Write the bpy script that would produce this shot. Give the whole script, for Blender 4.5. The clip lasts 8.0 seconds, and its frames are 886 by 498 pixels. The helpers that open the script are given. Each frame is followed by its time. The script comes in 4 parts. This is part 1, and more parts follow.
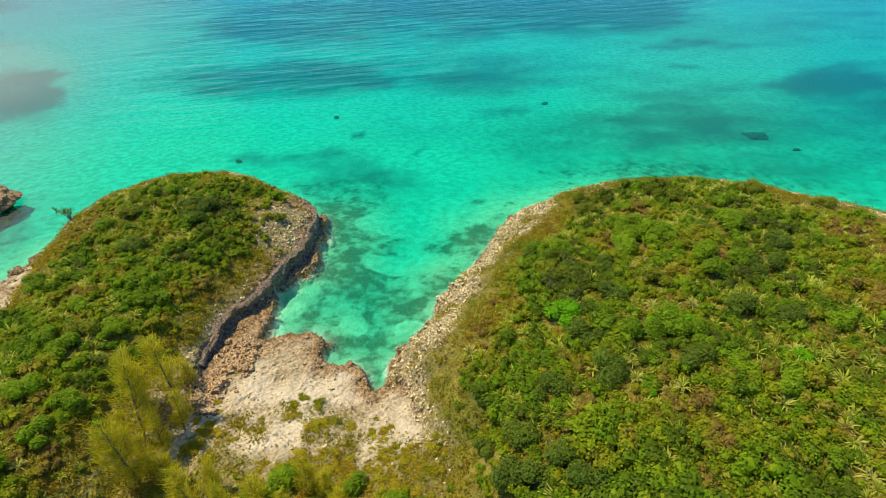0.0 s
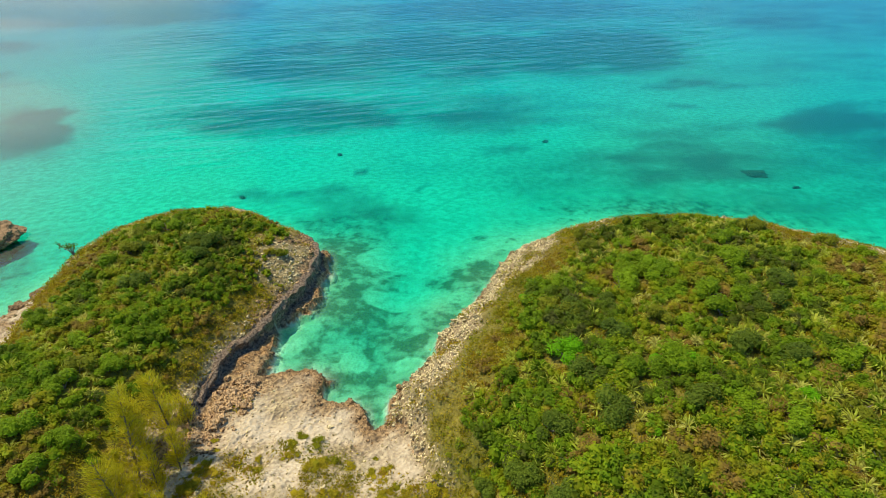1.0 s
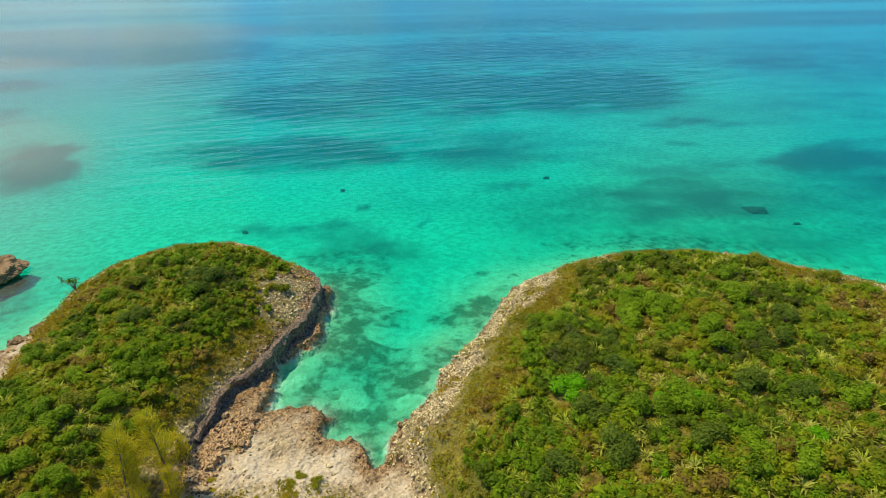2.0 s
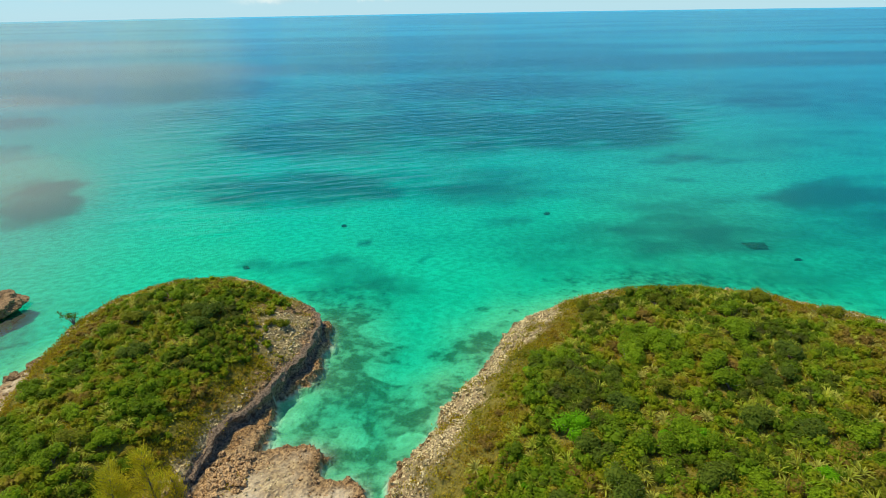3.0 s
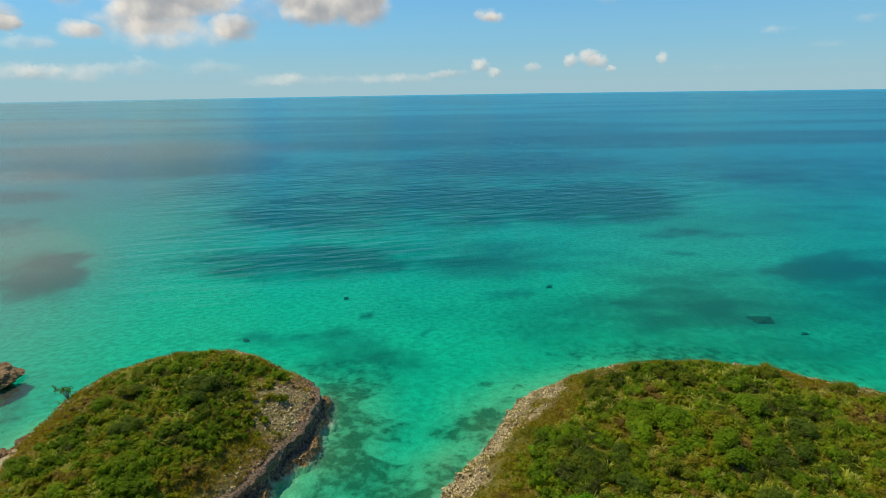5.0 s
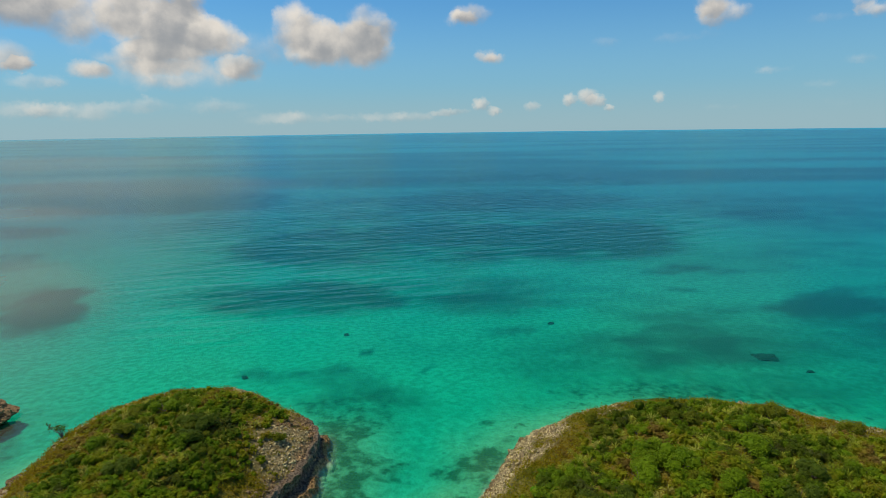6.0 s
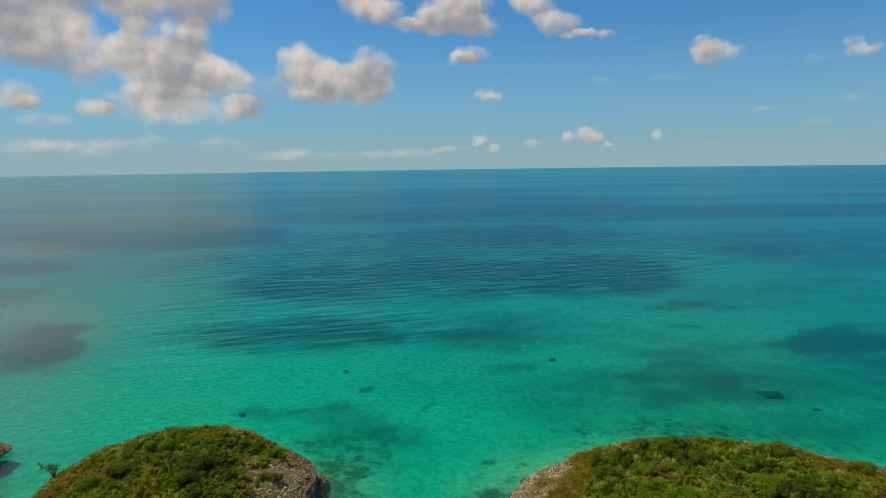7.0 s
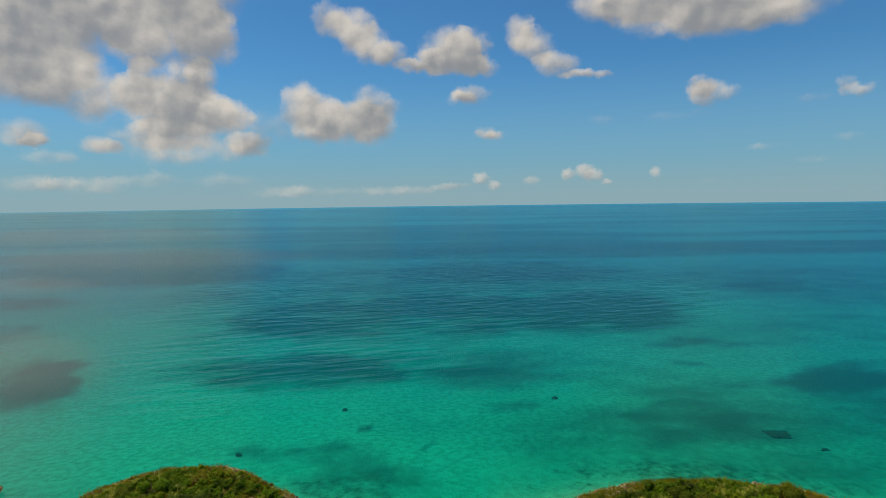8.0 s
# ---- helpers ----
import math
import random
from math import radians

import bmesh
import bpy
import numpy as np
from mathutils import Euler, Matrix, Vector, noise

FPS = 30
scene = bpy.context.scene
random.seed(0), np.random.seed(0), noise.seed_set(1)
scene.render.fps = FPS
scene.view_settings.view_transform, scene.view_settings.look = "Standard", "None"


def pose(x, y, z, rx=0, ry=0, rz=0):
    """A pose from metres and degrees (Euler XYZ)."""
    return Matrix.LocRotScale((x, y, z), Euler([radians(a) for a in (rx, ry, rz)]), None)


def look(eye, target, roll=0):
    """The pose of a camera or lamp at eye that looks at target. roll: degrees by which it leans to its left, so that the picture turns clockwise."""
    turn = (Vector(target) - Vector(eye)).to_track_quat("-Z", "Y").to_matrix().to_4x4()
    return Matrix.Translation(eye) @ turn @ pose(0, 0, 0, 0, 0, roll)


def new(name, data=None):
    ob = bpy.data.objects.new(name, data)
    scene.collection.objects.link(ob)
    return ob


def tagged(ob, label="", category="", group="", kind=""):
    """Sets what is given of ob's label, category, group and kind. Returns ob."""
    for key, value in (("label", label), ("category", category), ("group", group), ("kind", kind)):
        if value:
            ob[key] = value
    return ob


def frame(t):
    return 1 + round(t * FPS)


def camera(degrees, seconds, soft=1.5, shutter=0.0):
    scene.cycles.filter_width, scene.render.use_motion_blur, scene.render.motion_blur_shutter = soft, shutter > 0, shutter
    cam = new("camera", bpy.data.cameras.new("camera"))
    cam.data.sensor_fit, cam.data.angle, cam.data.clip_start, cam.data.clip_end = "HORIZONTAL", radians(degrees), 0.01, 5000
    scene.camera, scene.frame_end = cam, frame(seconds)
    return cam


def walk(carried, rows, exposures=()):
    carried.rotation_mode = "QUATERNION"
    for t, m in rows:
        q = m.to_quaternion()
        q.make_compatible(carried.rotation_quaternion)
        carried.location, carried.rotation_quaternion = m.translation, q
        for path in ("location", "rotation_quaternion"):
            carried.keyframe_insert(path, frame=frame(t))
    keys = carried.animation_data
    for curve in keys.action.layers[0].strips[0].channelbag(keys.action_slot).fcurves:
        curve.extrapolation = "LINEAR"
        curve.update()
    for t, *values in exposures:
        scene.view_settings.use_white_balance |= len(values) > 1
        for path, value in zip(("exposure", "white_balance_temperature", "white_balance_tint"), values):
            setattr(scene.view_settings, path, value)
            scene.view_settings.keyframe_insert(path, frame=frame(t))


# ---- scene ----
cam = camera(75.5, 8.0, soft=0.85)


# the camera turns upwards on the spot, high over the shore
def tilt(yaw, pitch, roll):
    return pose(0, 0, 40, 90 + pitch, 0, yaw) @ pose(0, 0, 0, 0, 0, roll)


walk(cam, [
    (0.0, tilt(-0.26, -33.53, -1.24)), (0.5, tilt(-0.22, -31.74, -1.18)), (1.0, tilt(-0.15, -29.92, -1.13)),
    (1.5, tilt(-0.06, -28.13, -1.09)), (3.0, tilt(0.00, -22.84, -0.99)), (3.5, tilt(0.05, -20.99, -0.96)),
    (4.0, tilt(0.08, -19.17, -0.94)), (4.5, tilt(0.11, -17.36, -0.92)), (6.0, tilt(0.17, -11.95, -0.82)),
    (6.5, tilt(0.18, -10.15, -0.81)), (7.0, tilt(0.18, -8.38, -0.79)), (7.5, tilt(0.18, -6.58, -0.77)),
    (8.0, tilt(0.19, -4.77, -0.76)),
], exposures=[(0.0, 0.33), (1.5, 0.22), (3.5, -0.06), (4.5, -0.32), (6.5, -0.72), (8.0, -0.88)])

# ---- world and sun ----
SKY_STRENGTH = 0.138
SUN_EL, SUN_AZ = 64.0, -72.0          # degrees; azimuth clockwise from straight ahead
world = bpy.data.worlds.new("world")
scene.world = world
world.use_nodes = True
wn = world.node_tree.nodes
wl = world.node_tree.links
sky = wn.new("ShaderNodeTexSky")
sky.sky_type, sky.sun_disc = "NISHITA", False
sky.sun_elevation, sky.sun_rotation = radians(SUN_EL), radians(SUN_AZ)
sky.air_density, sky.dust_density, sky.ozone_density = 1.0, 0.1, 4.0


def wmath(op, a, b=0.0, c=0.0):
    n = wn.new("ShaderNodeMath")
    n.operation = op
    for socket, value in zip(n.inputs, (a, b, c)):
        if isinstance(value, bpy.types.NodeSocket):
            wl.new(value, socket)
        else:
            socket.default_value = value
    return n.outputs[0]


def wvector(op, a, b=(0, 0, 0), c=(0, 0, 0), out=0):
    n = wn.new("ShaderNodeVectorMath")
    n.operation = op
    for socket, value in zip(n.inputs, (a, b, c)):
        if isinstance(value, bpy.types.NodeSocket):
            wl.new(value, socket)
        else:
            socket.default_value = value
    return n.outputs[out]


def wmix(fac, a, b, kind="MIX"):
    n = wn.new("ShaderNodeMix")
    n.data_type, n.blend_type = "RGBA", kind
    for socket, value in ((n.inputs[0], fac), (n.inputs[6], a), (n.inputs[7], b)):
        if isinstance(value, bpy.types.NodeSocket):
            wl.new(value, socket)
        else:
            socket.default_value = value if isinstance(value, (int, float)) else (*value, 1)
    return n.outputs[2]


def wspread(value, a, b, lo=0.0, hi=1.0):
    n = wn.new("ShaderNodeMapRange")
    n.interpolation_type = "SMOOTHSTEP"
    wl.new(value, n.inputs[0])
    for k, v in zip((1, 2, 3, 4), (a, b, lo, hi)):
        n.inputs[k].default_value = v
    return n.outputs[0]


def wnoise(vector, scale, detail, rough=0.55):
    n = wn.new("ShaderNodeTexNoise")
    n.inputs["Scale"].default_value, n.inputs["Detail"].default_value, n.inputs["Roughness"].default_value = scale, detail, rough
    wl.new(vector, n.inputs["Vector"])
    return n


# clouds: soft lumps in the sky, in degrees of bearing and height, frayed by noise
where = wn.new("ShaderNodeTexCoord").outputs["Generated"]
axes = wn.new("ShaderNodeSeparateXYZ")
wl.new(where, axes.inputs[0])
bearing = wmath("MULTIPLY", wmath("ARCTAN2", axes.outputs[0], axes.outputs[1]), 57.296)
height = wmath("MULTIPLY", wmath("ARCSINE", axes.outputs[2]), 57.296)
both = wn.new("ShaderNodeCombineXYZ")
wl.new(bearing, both.inputs[0])
wl.new(height, both.inputs[1])
plain = both.outputs[0]
shift = wnoise(plain, 0.55, 6.0, 0.6).outputs["Color"]
frayed = wvector("ADD", plain, wvector("MULTIPLY", wvector("SUBTRACT", shift, (.5, .5, .5)), (1.9, 1.5, 0)))
fine_shift = wnoise(plain, 2.4, 4.0, 0.5).outputs["Color"]
frayed_fine = wvector("ADD", plain, wvector("MULTIPLY", wvector("SUBTRACT", fine_shift, (.5, .5, .5)), (.75, .6, 0)))
cloud_sum, cloud_top = None, None


def cloud(lumps, weight=1.0, by=None):
    """One cloud; lumps are rows of bearing, height, half-width and half-height, in degrees."""
    global cloud_sum, cloud_top
    for az, el, rx, ry in lumps:
        q = wvector("MULTIPLY_ADD", by or frayed, (1 / rx, 1 / ry, 0), (-az / rx, -el / ry, 0))
        f = wmath("MAXIMUM", wmath("SUBTRACT", 1.0, wvector("DOT_PRODUCT", q, q, out=1)), 0.0)
        f = wmath("MULTIPLY", f, weight)
        up = wvector("DOT_PRODUCT", q, (-.35, .94, 0), out=1)
        if cloud_sum is None:
            cloud_sum, cloud_top = f, wmath("MULTIPLY", f, up)
        else:
            cloud_sum, cloud_top = wmath("ADD", cloud_sum, f), wmath("MULTIPLY_ADD", f, up, cloud_top)


cloud([(-34.7, 14.6, 7.3, 3.7), (-36.4, 10.6, 4.5, 3.5), (-32.5, 9.9, 4.4, 3.0), (-29.6, 16.0, 3.9, 2.9), (-33.8, 12.2, 4.1, 3.0), (-39.4, 12.9, 5.2, 5.0), (-38.7, 17.6, 7.0, 5.1), (-33.3, 19.1, 7.6, 4.2)], 1)  # a broad grey bank
cloud([(-36.2, 6.0, 2.4, 1.6), (-35.3, 5.3, 1.3, 0.7)], 0.8)  # its ragged foot
cloud([(-24.8, 15.7, 5.7, 4.1), (-21.7, 14.6, 3.1, 3.1), (-27.4, 13.6, 2.9, 2.5), (-23.3, 18.9, 6.7, 4.0), (-26.8, 19.7, 5.2, 3.3)], 1)  # heaped cloud
cloud([(-27.0, 11.2, 1.8, 1.7), (-28.0, 9.6, 1.8, 2.1), (-23.9, 10.7, 2.2, 2.4), (-22.3, 11.2, 1.5, 2.1), (-25.7, 8.6, 3.0, 2.7), (-23.1, 8.5, 3.7, 2.4), (-20.5, 8.1, 2.6, 2.0), (-18.6, 5.6, 2.4, 1.2), (-30.9, 5.2, 2.0, 0.9), (-25.3, 6.2, 4.2, 1.5)], 0.8)  # towering cloud
cloud([(-26.6, 7.3, 6.9, 4.1), (-19.1, 7.1, 5.2, 3.2), (-23.5, 4.5, 7.9, 1.7)], 0.42)  # thin skirts of it
cloud([(-13.5, 9.4, 2.2, 2.6), (-11.7, 8.6, 2.2, 2.0), (-7.1, 9.3, 2.8, 2.3), (-9.4, 7.8, 3.9, 2.3), (-6.6, 7.3, 2.4, 2.1), (-12.2, 7.0, 2.6, 1.6)], 0.85)  # single heap
cloud([(-10.2, 6.8, 7.7, 2.6), (-14.4, 9.1, 2.1, 2.2), (-4.7, 9.2, 1.1, 1.1)], 0.3)  # thin edge of it
cloud([(-10.9, 17.1, 2.2, 1.9), (-8.6, 16.3, 2.8, 2.2), (-7.3, 14.8, 3.1, 2.2), (-5.1, 13.9, 2.3, 1.5), (-3.2, 12.9, 1.8, 0.9)], 0.85)  # slanting wisps
cloud([(0.7, 14.4, 3.4, 2.6), (2.6, 14.6, 2.6, 2.1), (-1.0, 13.2, 2.6, 1.5), (3.7, 12.8, 2.4, 1.2), (1.5, 12.9, 3.4, 1.2)], 0.95)  # rounded puff
cloud([(7.4, 15.9, 1.8, 1.8), (8.9, 14.5, 2.6, 1.9), (11.0, 12.7, 2.9, 1.4), (13.9, 11.7, 3.1, 0.6)], 0.9)  # trailing puff
cloud([(17.4, 17.5, 5.9, 2.1), (21.8, 16.2, 6.9, 2.3), (25.9, 15.5, 6.4, 2.3), (30.2, 15.5, 5.4, 1.9), (24.1, 18.7, 13.1, 3.3)], 0.9)  # flat grey cloud
cloud([(23.8, 10.0, 1.8, 1.1), (24.8, 9.2, 2.6, 1.3)], 0.8)  # small puff
cloud([(34.6, 9.1, 1.0, 0.9), (35.5, 8.3, 1.4, 0.8)], 0.65)  # small puff
cloud([(3.0, 10.3, 2.3, 1.2), (1.7, 9.8, 2.0, 0.8)], 0.7)  # small puff
cloud([(4.3, 6.8, 1.4, 0.8), (4.5, 6.4, 2.0, 0.7)], 0.65)  # small puff
cloud([(3.7, 2.2, 1.1, 0.9), (5.0, 1.5, 0.9, 0.6), (8.6, 1.9, 1.1, 0.7), (12.1, 2.4, 0.8, 0.8), (13.7, 2.8, 1.2, 0.9), (14.6, 2.2, 1.2, 0.8), (15.8, 1.6, 0.6, 0.4), (20.1, 2.5, 0.7, 0.7), (0.8, 1.5, 2.3, 0.5)], 0.85, frayed_fine)  # far puffs on the horizon
cloud([(-35.9, 1.9, 3.9, 1.0), (-30.8, 1.7, 4.8, 1.1), (-27.1, 2.3, 3.2, 0.9), (-20.8, 2.1, 4.2, 1.0), (-14.7, 1.1, 6.1, 0.9), (-34.3, 4.0, 3.0, 0.9), (-4.8, 1.1, 6.5, 0.7)], 0.55, frayed_fine)  # low veils
cloud([(28.9, 4.4, 2.1, 0.5), (35.2, 4.8, 3.0, 0.6), (32.6, 3.1, 2.0, 0.5), (22.0, 7.5, 4.0, 0.7), (15.3, 7.5, 1.6, 0.7), (34.2, 1.6, 4.0, 0.6), (26.3, 1.5, 3.6, 0.5), (32.4, 8.1, 2.6, 0.6)], 0.3, frayed_fine)  # thin grey streaks
# the sky behind and overhead carries scattered cloud as well
scatter = wnoise(wvector("MULTIPLY", where, (3.2, 3.2, 6.0)), 1.0, 7.0).outputs["Fac"]
aside = wmath("MAXIMUM", wspread(height, 24.0, 34.0), wspread(wmath("ABSOLUTE", bearing), 52.0, 66.0))
elsewhere = wmath("MULTIPLY", wmath("MULTIPLY", wspread(scatter, .52, .72), aside), wspread(height, 1.0, 6.0, 0, .8))



def puffs(offset):
    """Rounded swellings, as a heaped cloud has."""
    n = wn.new("ShaderNodeTexVoronoi")
    n.feature = "SMOOTH_F1"
    n.inputs["Scale"].default_value, n.inputs["Smoothness"].default_value = .55, .5
    wl.new(wvector("ADD", frayed_fine, offset), n.inputs["Vector"])
    soft = wnoise(wvector("ADD", plain, offset), 0.42, 4.0, 0.5).outputs["Fac"]
    return wmath("ADD", wmath("MULTIPLY", wmath("SUBTRACT", .75, n.outputs["Distance"]), .45), wmath("MULTIPLY", soft, .62))


billow = puffs((0, 0, 0))
amount = wmath("ADD", cloud_sum, wmath("MULTIPLY", wmath("SUBTRACT", billow, .5), 1.1))
cover = wmath("MULTIPLY", wspread(amount, .0, 1.1), wspread(cloud_sum, 0.0, 0.5))
cover = wmath("MAXIMUM", wmath("MULTIPLY", cover, wspread(height, -.2, 5.0, .5, .95)), elsewhere)
upper = wmath("DIVIDE", cloud_top, wmath("MAXIMUM", cloud_sum, .05))
cover = wmath("MULTIPLY", cover, wspread(upper, -1.0, -.2, .55, 1.0))
towards_sun = puffs((-.45, .6, 0))
relief = wmath("MULTIPLY", wmath("SUBTRACT", billow, towards_sun), 1.9)
banked = wmath("MULTIPLY", wmath("SUBTRACT", wnoise(plain, 0.16, 2.0, 0.5).outputs["Fac"], .5), 2.2)
lit = wmath("ADD", wmath("ADD", wmath("MULTIPLY", upper, 1.25), wspread(height, 6.0, 3.0, 0, .35)), wmath("ADD", relief, banked))
lit = wmath("ADD", lit, wmath("MULTIPLY", wmath("SUBTRACT", .8, cover), .3))
lit = wmath("SUBTRACT", lit, wspread(cloud_sum, 1.2, 2.6, 0, .4))
vapour = wmix(wspread(lit, -1.0, 1.1), (.50, .51, .52), (1.28, 1.17, 1.02))
clear = wmix(1.0, sky.outputs[0], (0.50, 1.0, 1.24), "MULTIPLY")
clear = wmix(1.0, clear, (SKY_STRENGTH, SKY_STRENGTH, SKY_STRENGTH), "MULTIPLY")
# sea haze low over the horizon
clear = wmix(wspread(height, 14.0, -1.0, 0, .85), clear, (.36, .66, .84))
clear = wmix(wspread(height, 4.5, -.5, 0, .6), clear, (.56, .76, .80))
wl.new(wmix(cover, clear, vapour), wn["Background"].inputs["Color"])
wn["Background"].inputs["Strength"].default_value = 1.0

sun = new("sun", bpy.data.lights.new("sun", "SUN"))
sun.data.energy, sun.data.angle, sun.data.color = 4.5, radians(0.53), (1.0, 0.89, 0.66)
se, sa = radians(SUN_EL), radians(SUN_AZ)
sun.matrix_world = look((math.sin(sa) * math.cos(se) * 90, math.cos(sa) * math.cos(se) * 90, math.sin(se) * 90), (0, 0, 0))


# ---- small tools ----
def hash2(i, j, seed):
    v = np.sin(i * 127.1 + j * 311.7 + seed * 74.7) * 43758.5453
    return v - np.floor(v)


def vnoise(x, y, seed=0):
    """Smooth noise from 0 to 1 on a lattice of 1 m."""
    i, j = np.floor(x), np.floor(y)
    u, v = x - i, y - j
    u, v = u * u * (3 - 2 * u), v * v * (3 - 2 * v)
    a, b = hash2(i, j, seed), hash2(i + 1, j, seed)
    c, d = hash2(i, j + 1, seed), hash2(i + 1, j + 1, seed)
    return (a * (1 - u) + b * u) * (1 - v) + (c * (1 - u) + d * u) * v


def fbm(x, y, size, octaves=4, seed=0):
    """Layered noise, about -1 to 1, with its largest lumps that many metres wide."""
    total, amp, norm = 0, 1.0, 0.0
    for k in range(octaves):
        total = total + amp * (vnoise(x / size + 17.3 * k, y / size - 9.1 * k, seed + k) * 2 - 1)
        norm += amp
        size, amp = size * 0.49, amp * 0.55
    return total / norm * 1.4


def step(a, b, v):
    u = np.clip((v - a) / (b - a), 0, 1)
    return u * u * (3 - 2 * u)


def rounded(points, cuts=5):
    """A closed smooth line through the points of a plan."""
    p = np.array(points, float)
    out = []
    for k in range(len(p)):
        a, b, c, d = p[k - 1], p[k], p[(k + 1) % len(p)], p[(k + 2) % len(p)]
        for s in np.arange(cuts) / cuts:
            out.append(0.5 * (2 * b + (c - a) * s + (2 * a - 5 * b + 4 * c - d) * s * s + (3 * b - a - 3 * c + d) * s ** 3))
    return np.array(out)


def inside(line, x, y):
    """Signed distance to a closed line: positive within it."""
    x, y = np.asarray(x, float), np.asarray(y, float)
    best, odd = np.full(x.shape, 1e9), np.zeros(x.shape, bool)
    for (ax, ay), (bx, by) in zip(line, np.roll(line, -1, axis=0)):
        ex, ey = bx - ax, by - ay
        s = np.clip(((x - ax) * ex + (y - ay) * ey) / (ex * ex + ey * ey + 1e-12), 0, 1)
        best = np.minimum(best, (x - ax - s * ex) ** 2 + (y - ay - s * ey) ** 2)
        if ay != by:
            odd ^= ((ay > y) != (by > y)) & (x < (bx - ax) * (y - ay) / (by - ay) + ax)
    return np.where(odd, 1, -1) * np.sqrt(best)


def mesh_of(name, verts, faces, material, attributes=(), smooth=False):
    """A mesh from arrays: faces are rows of equal length."""
    verts, faces = np.asarray(verts, np.float32), np.asarray(faces, np.int32)
    me = bpy.data.meshes.new(name)
    n, k = faces.shape
    me.vertices.add(len(verts))
    me.vertices.foreach_set("co", verts.ravel())
    me.loops.add(n * k)
    me.loops.foreach_set("vertex_index", faces.ravel())
    me.polygons.add(n)
    me.polygons.foreach_set("loop_start", np.arange(n, dtype=np.int32) * k)
    me.polygons.foreach_set("loop_total", np.full(n, k, np.int32))
    me.polygons.foreach_set("use_smooth", np.full(n, smooth, bool))
    for key, values in attributes:
        at = me.attributes.new(key, "FLOAT", "POINT")
        at.data.foreach_set("value", np.asarray(values, np.float32).ravel())
    me.update()
    me.validate()
    me.materials.append(material)
    return me


def grid_faces(rows, cols, wrap=False):
    i = np.arange(rows * cols).reshape(rows, cols)
    if wrap:
        i = np.concatenate([i, i[:, :1]], axis=1)
    return np.stack([i[:-1, :-1], i[:-1, 1:], i[1:, 1:], i[1:, :-1]], -1).reshape(-1, 4)


# ---- plan of the land ----
WEST_RIM = rounded([(-43.5, 45), (-44, 50), (-45.6, 60.5), (-45.2, 65.5), (-42.3, 70.9), (-35.9, 74.6), (-27.2, 74.4), (-22.2, 72.4),
                    (-18.8, 69.6), (-17.1, 66.7), (-16.2, 63.4), (-16.3, 60.0), (-17.3, 56.3), (-18.9, 52.2), (-21.1, 48.0), (-22.2, 44.3),
                    (-22.7, 41.1), (-23.0, 37), (-24.0, 33), (-25.5, 27), (-25, 18), (-24, -10), (-50, -60), (-80, -60), (-80, 0), (-62, 30), (-51, 38)])
EAST_SHORE = rounded([(-5.2, 40.2), (-2.9, 43.6), (-1.2, 46.6), (-0.4, 50), (1.6, 53), (4.4, 57), (7, 62.5), (10, 67), (16, 70.6),
                      (23, 73), (32, 73.8), (40, 71.8), (47, 68), (54, 64), (60, 57), (68, 46), (80, 20), (80, -60), (0, -60),
                      (-2, 0), (-1.5, 22), (-2.5, 31), (-4.4, 36)])
SHELF = rounded([(-16.3, 69), (-14.9, 65), (-14.7, 61), (-14.7, 58), (-15.7, 55.5), (-17.4, 52.8), (-18.6, 51.6), (-18.0, 49.8), (-18.2, 47.4), (-18.0, 44.9), (-18.1, 43.4), (-16.5, 44.4),
                 (-13.7, 45), (-11.5, 43.4), (-11.6, 40.6), (-7.9, 39.7), (-6.3, 37.0), (-5.4, 37.4), (-4.6, 41), (4, 47),
                 (20, 50), (60, 40), (70, -60), (-75, -60), (-72, 20), (-60, 42), (-53, 54), (-50.6, 57.5), (-49.5, 61),
                 (-46.5, 62), (-42, 60), (-22, 66)])


def land_parts(x, y):
    wx = x + 0.55 * fbm(x, y, 2.2, 3, 11) + 0.22 * fbm(x, y, 0.7, 2, 15)
    wy = y + 0.55 * fbm(x, y, 2.2, 3, 21) + 0.22 * fbm(x, y, 0.7, 2, 25)
    return inside(WEST_RIM, wx, wy), inside(EAST_SHORE, wx, wy), inside(SHELF, wx, wy)


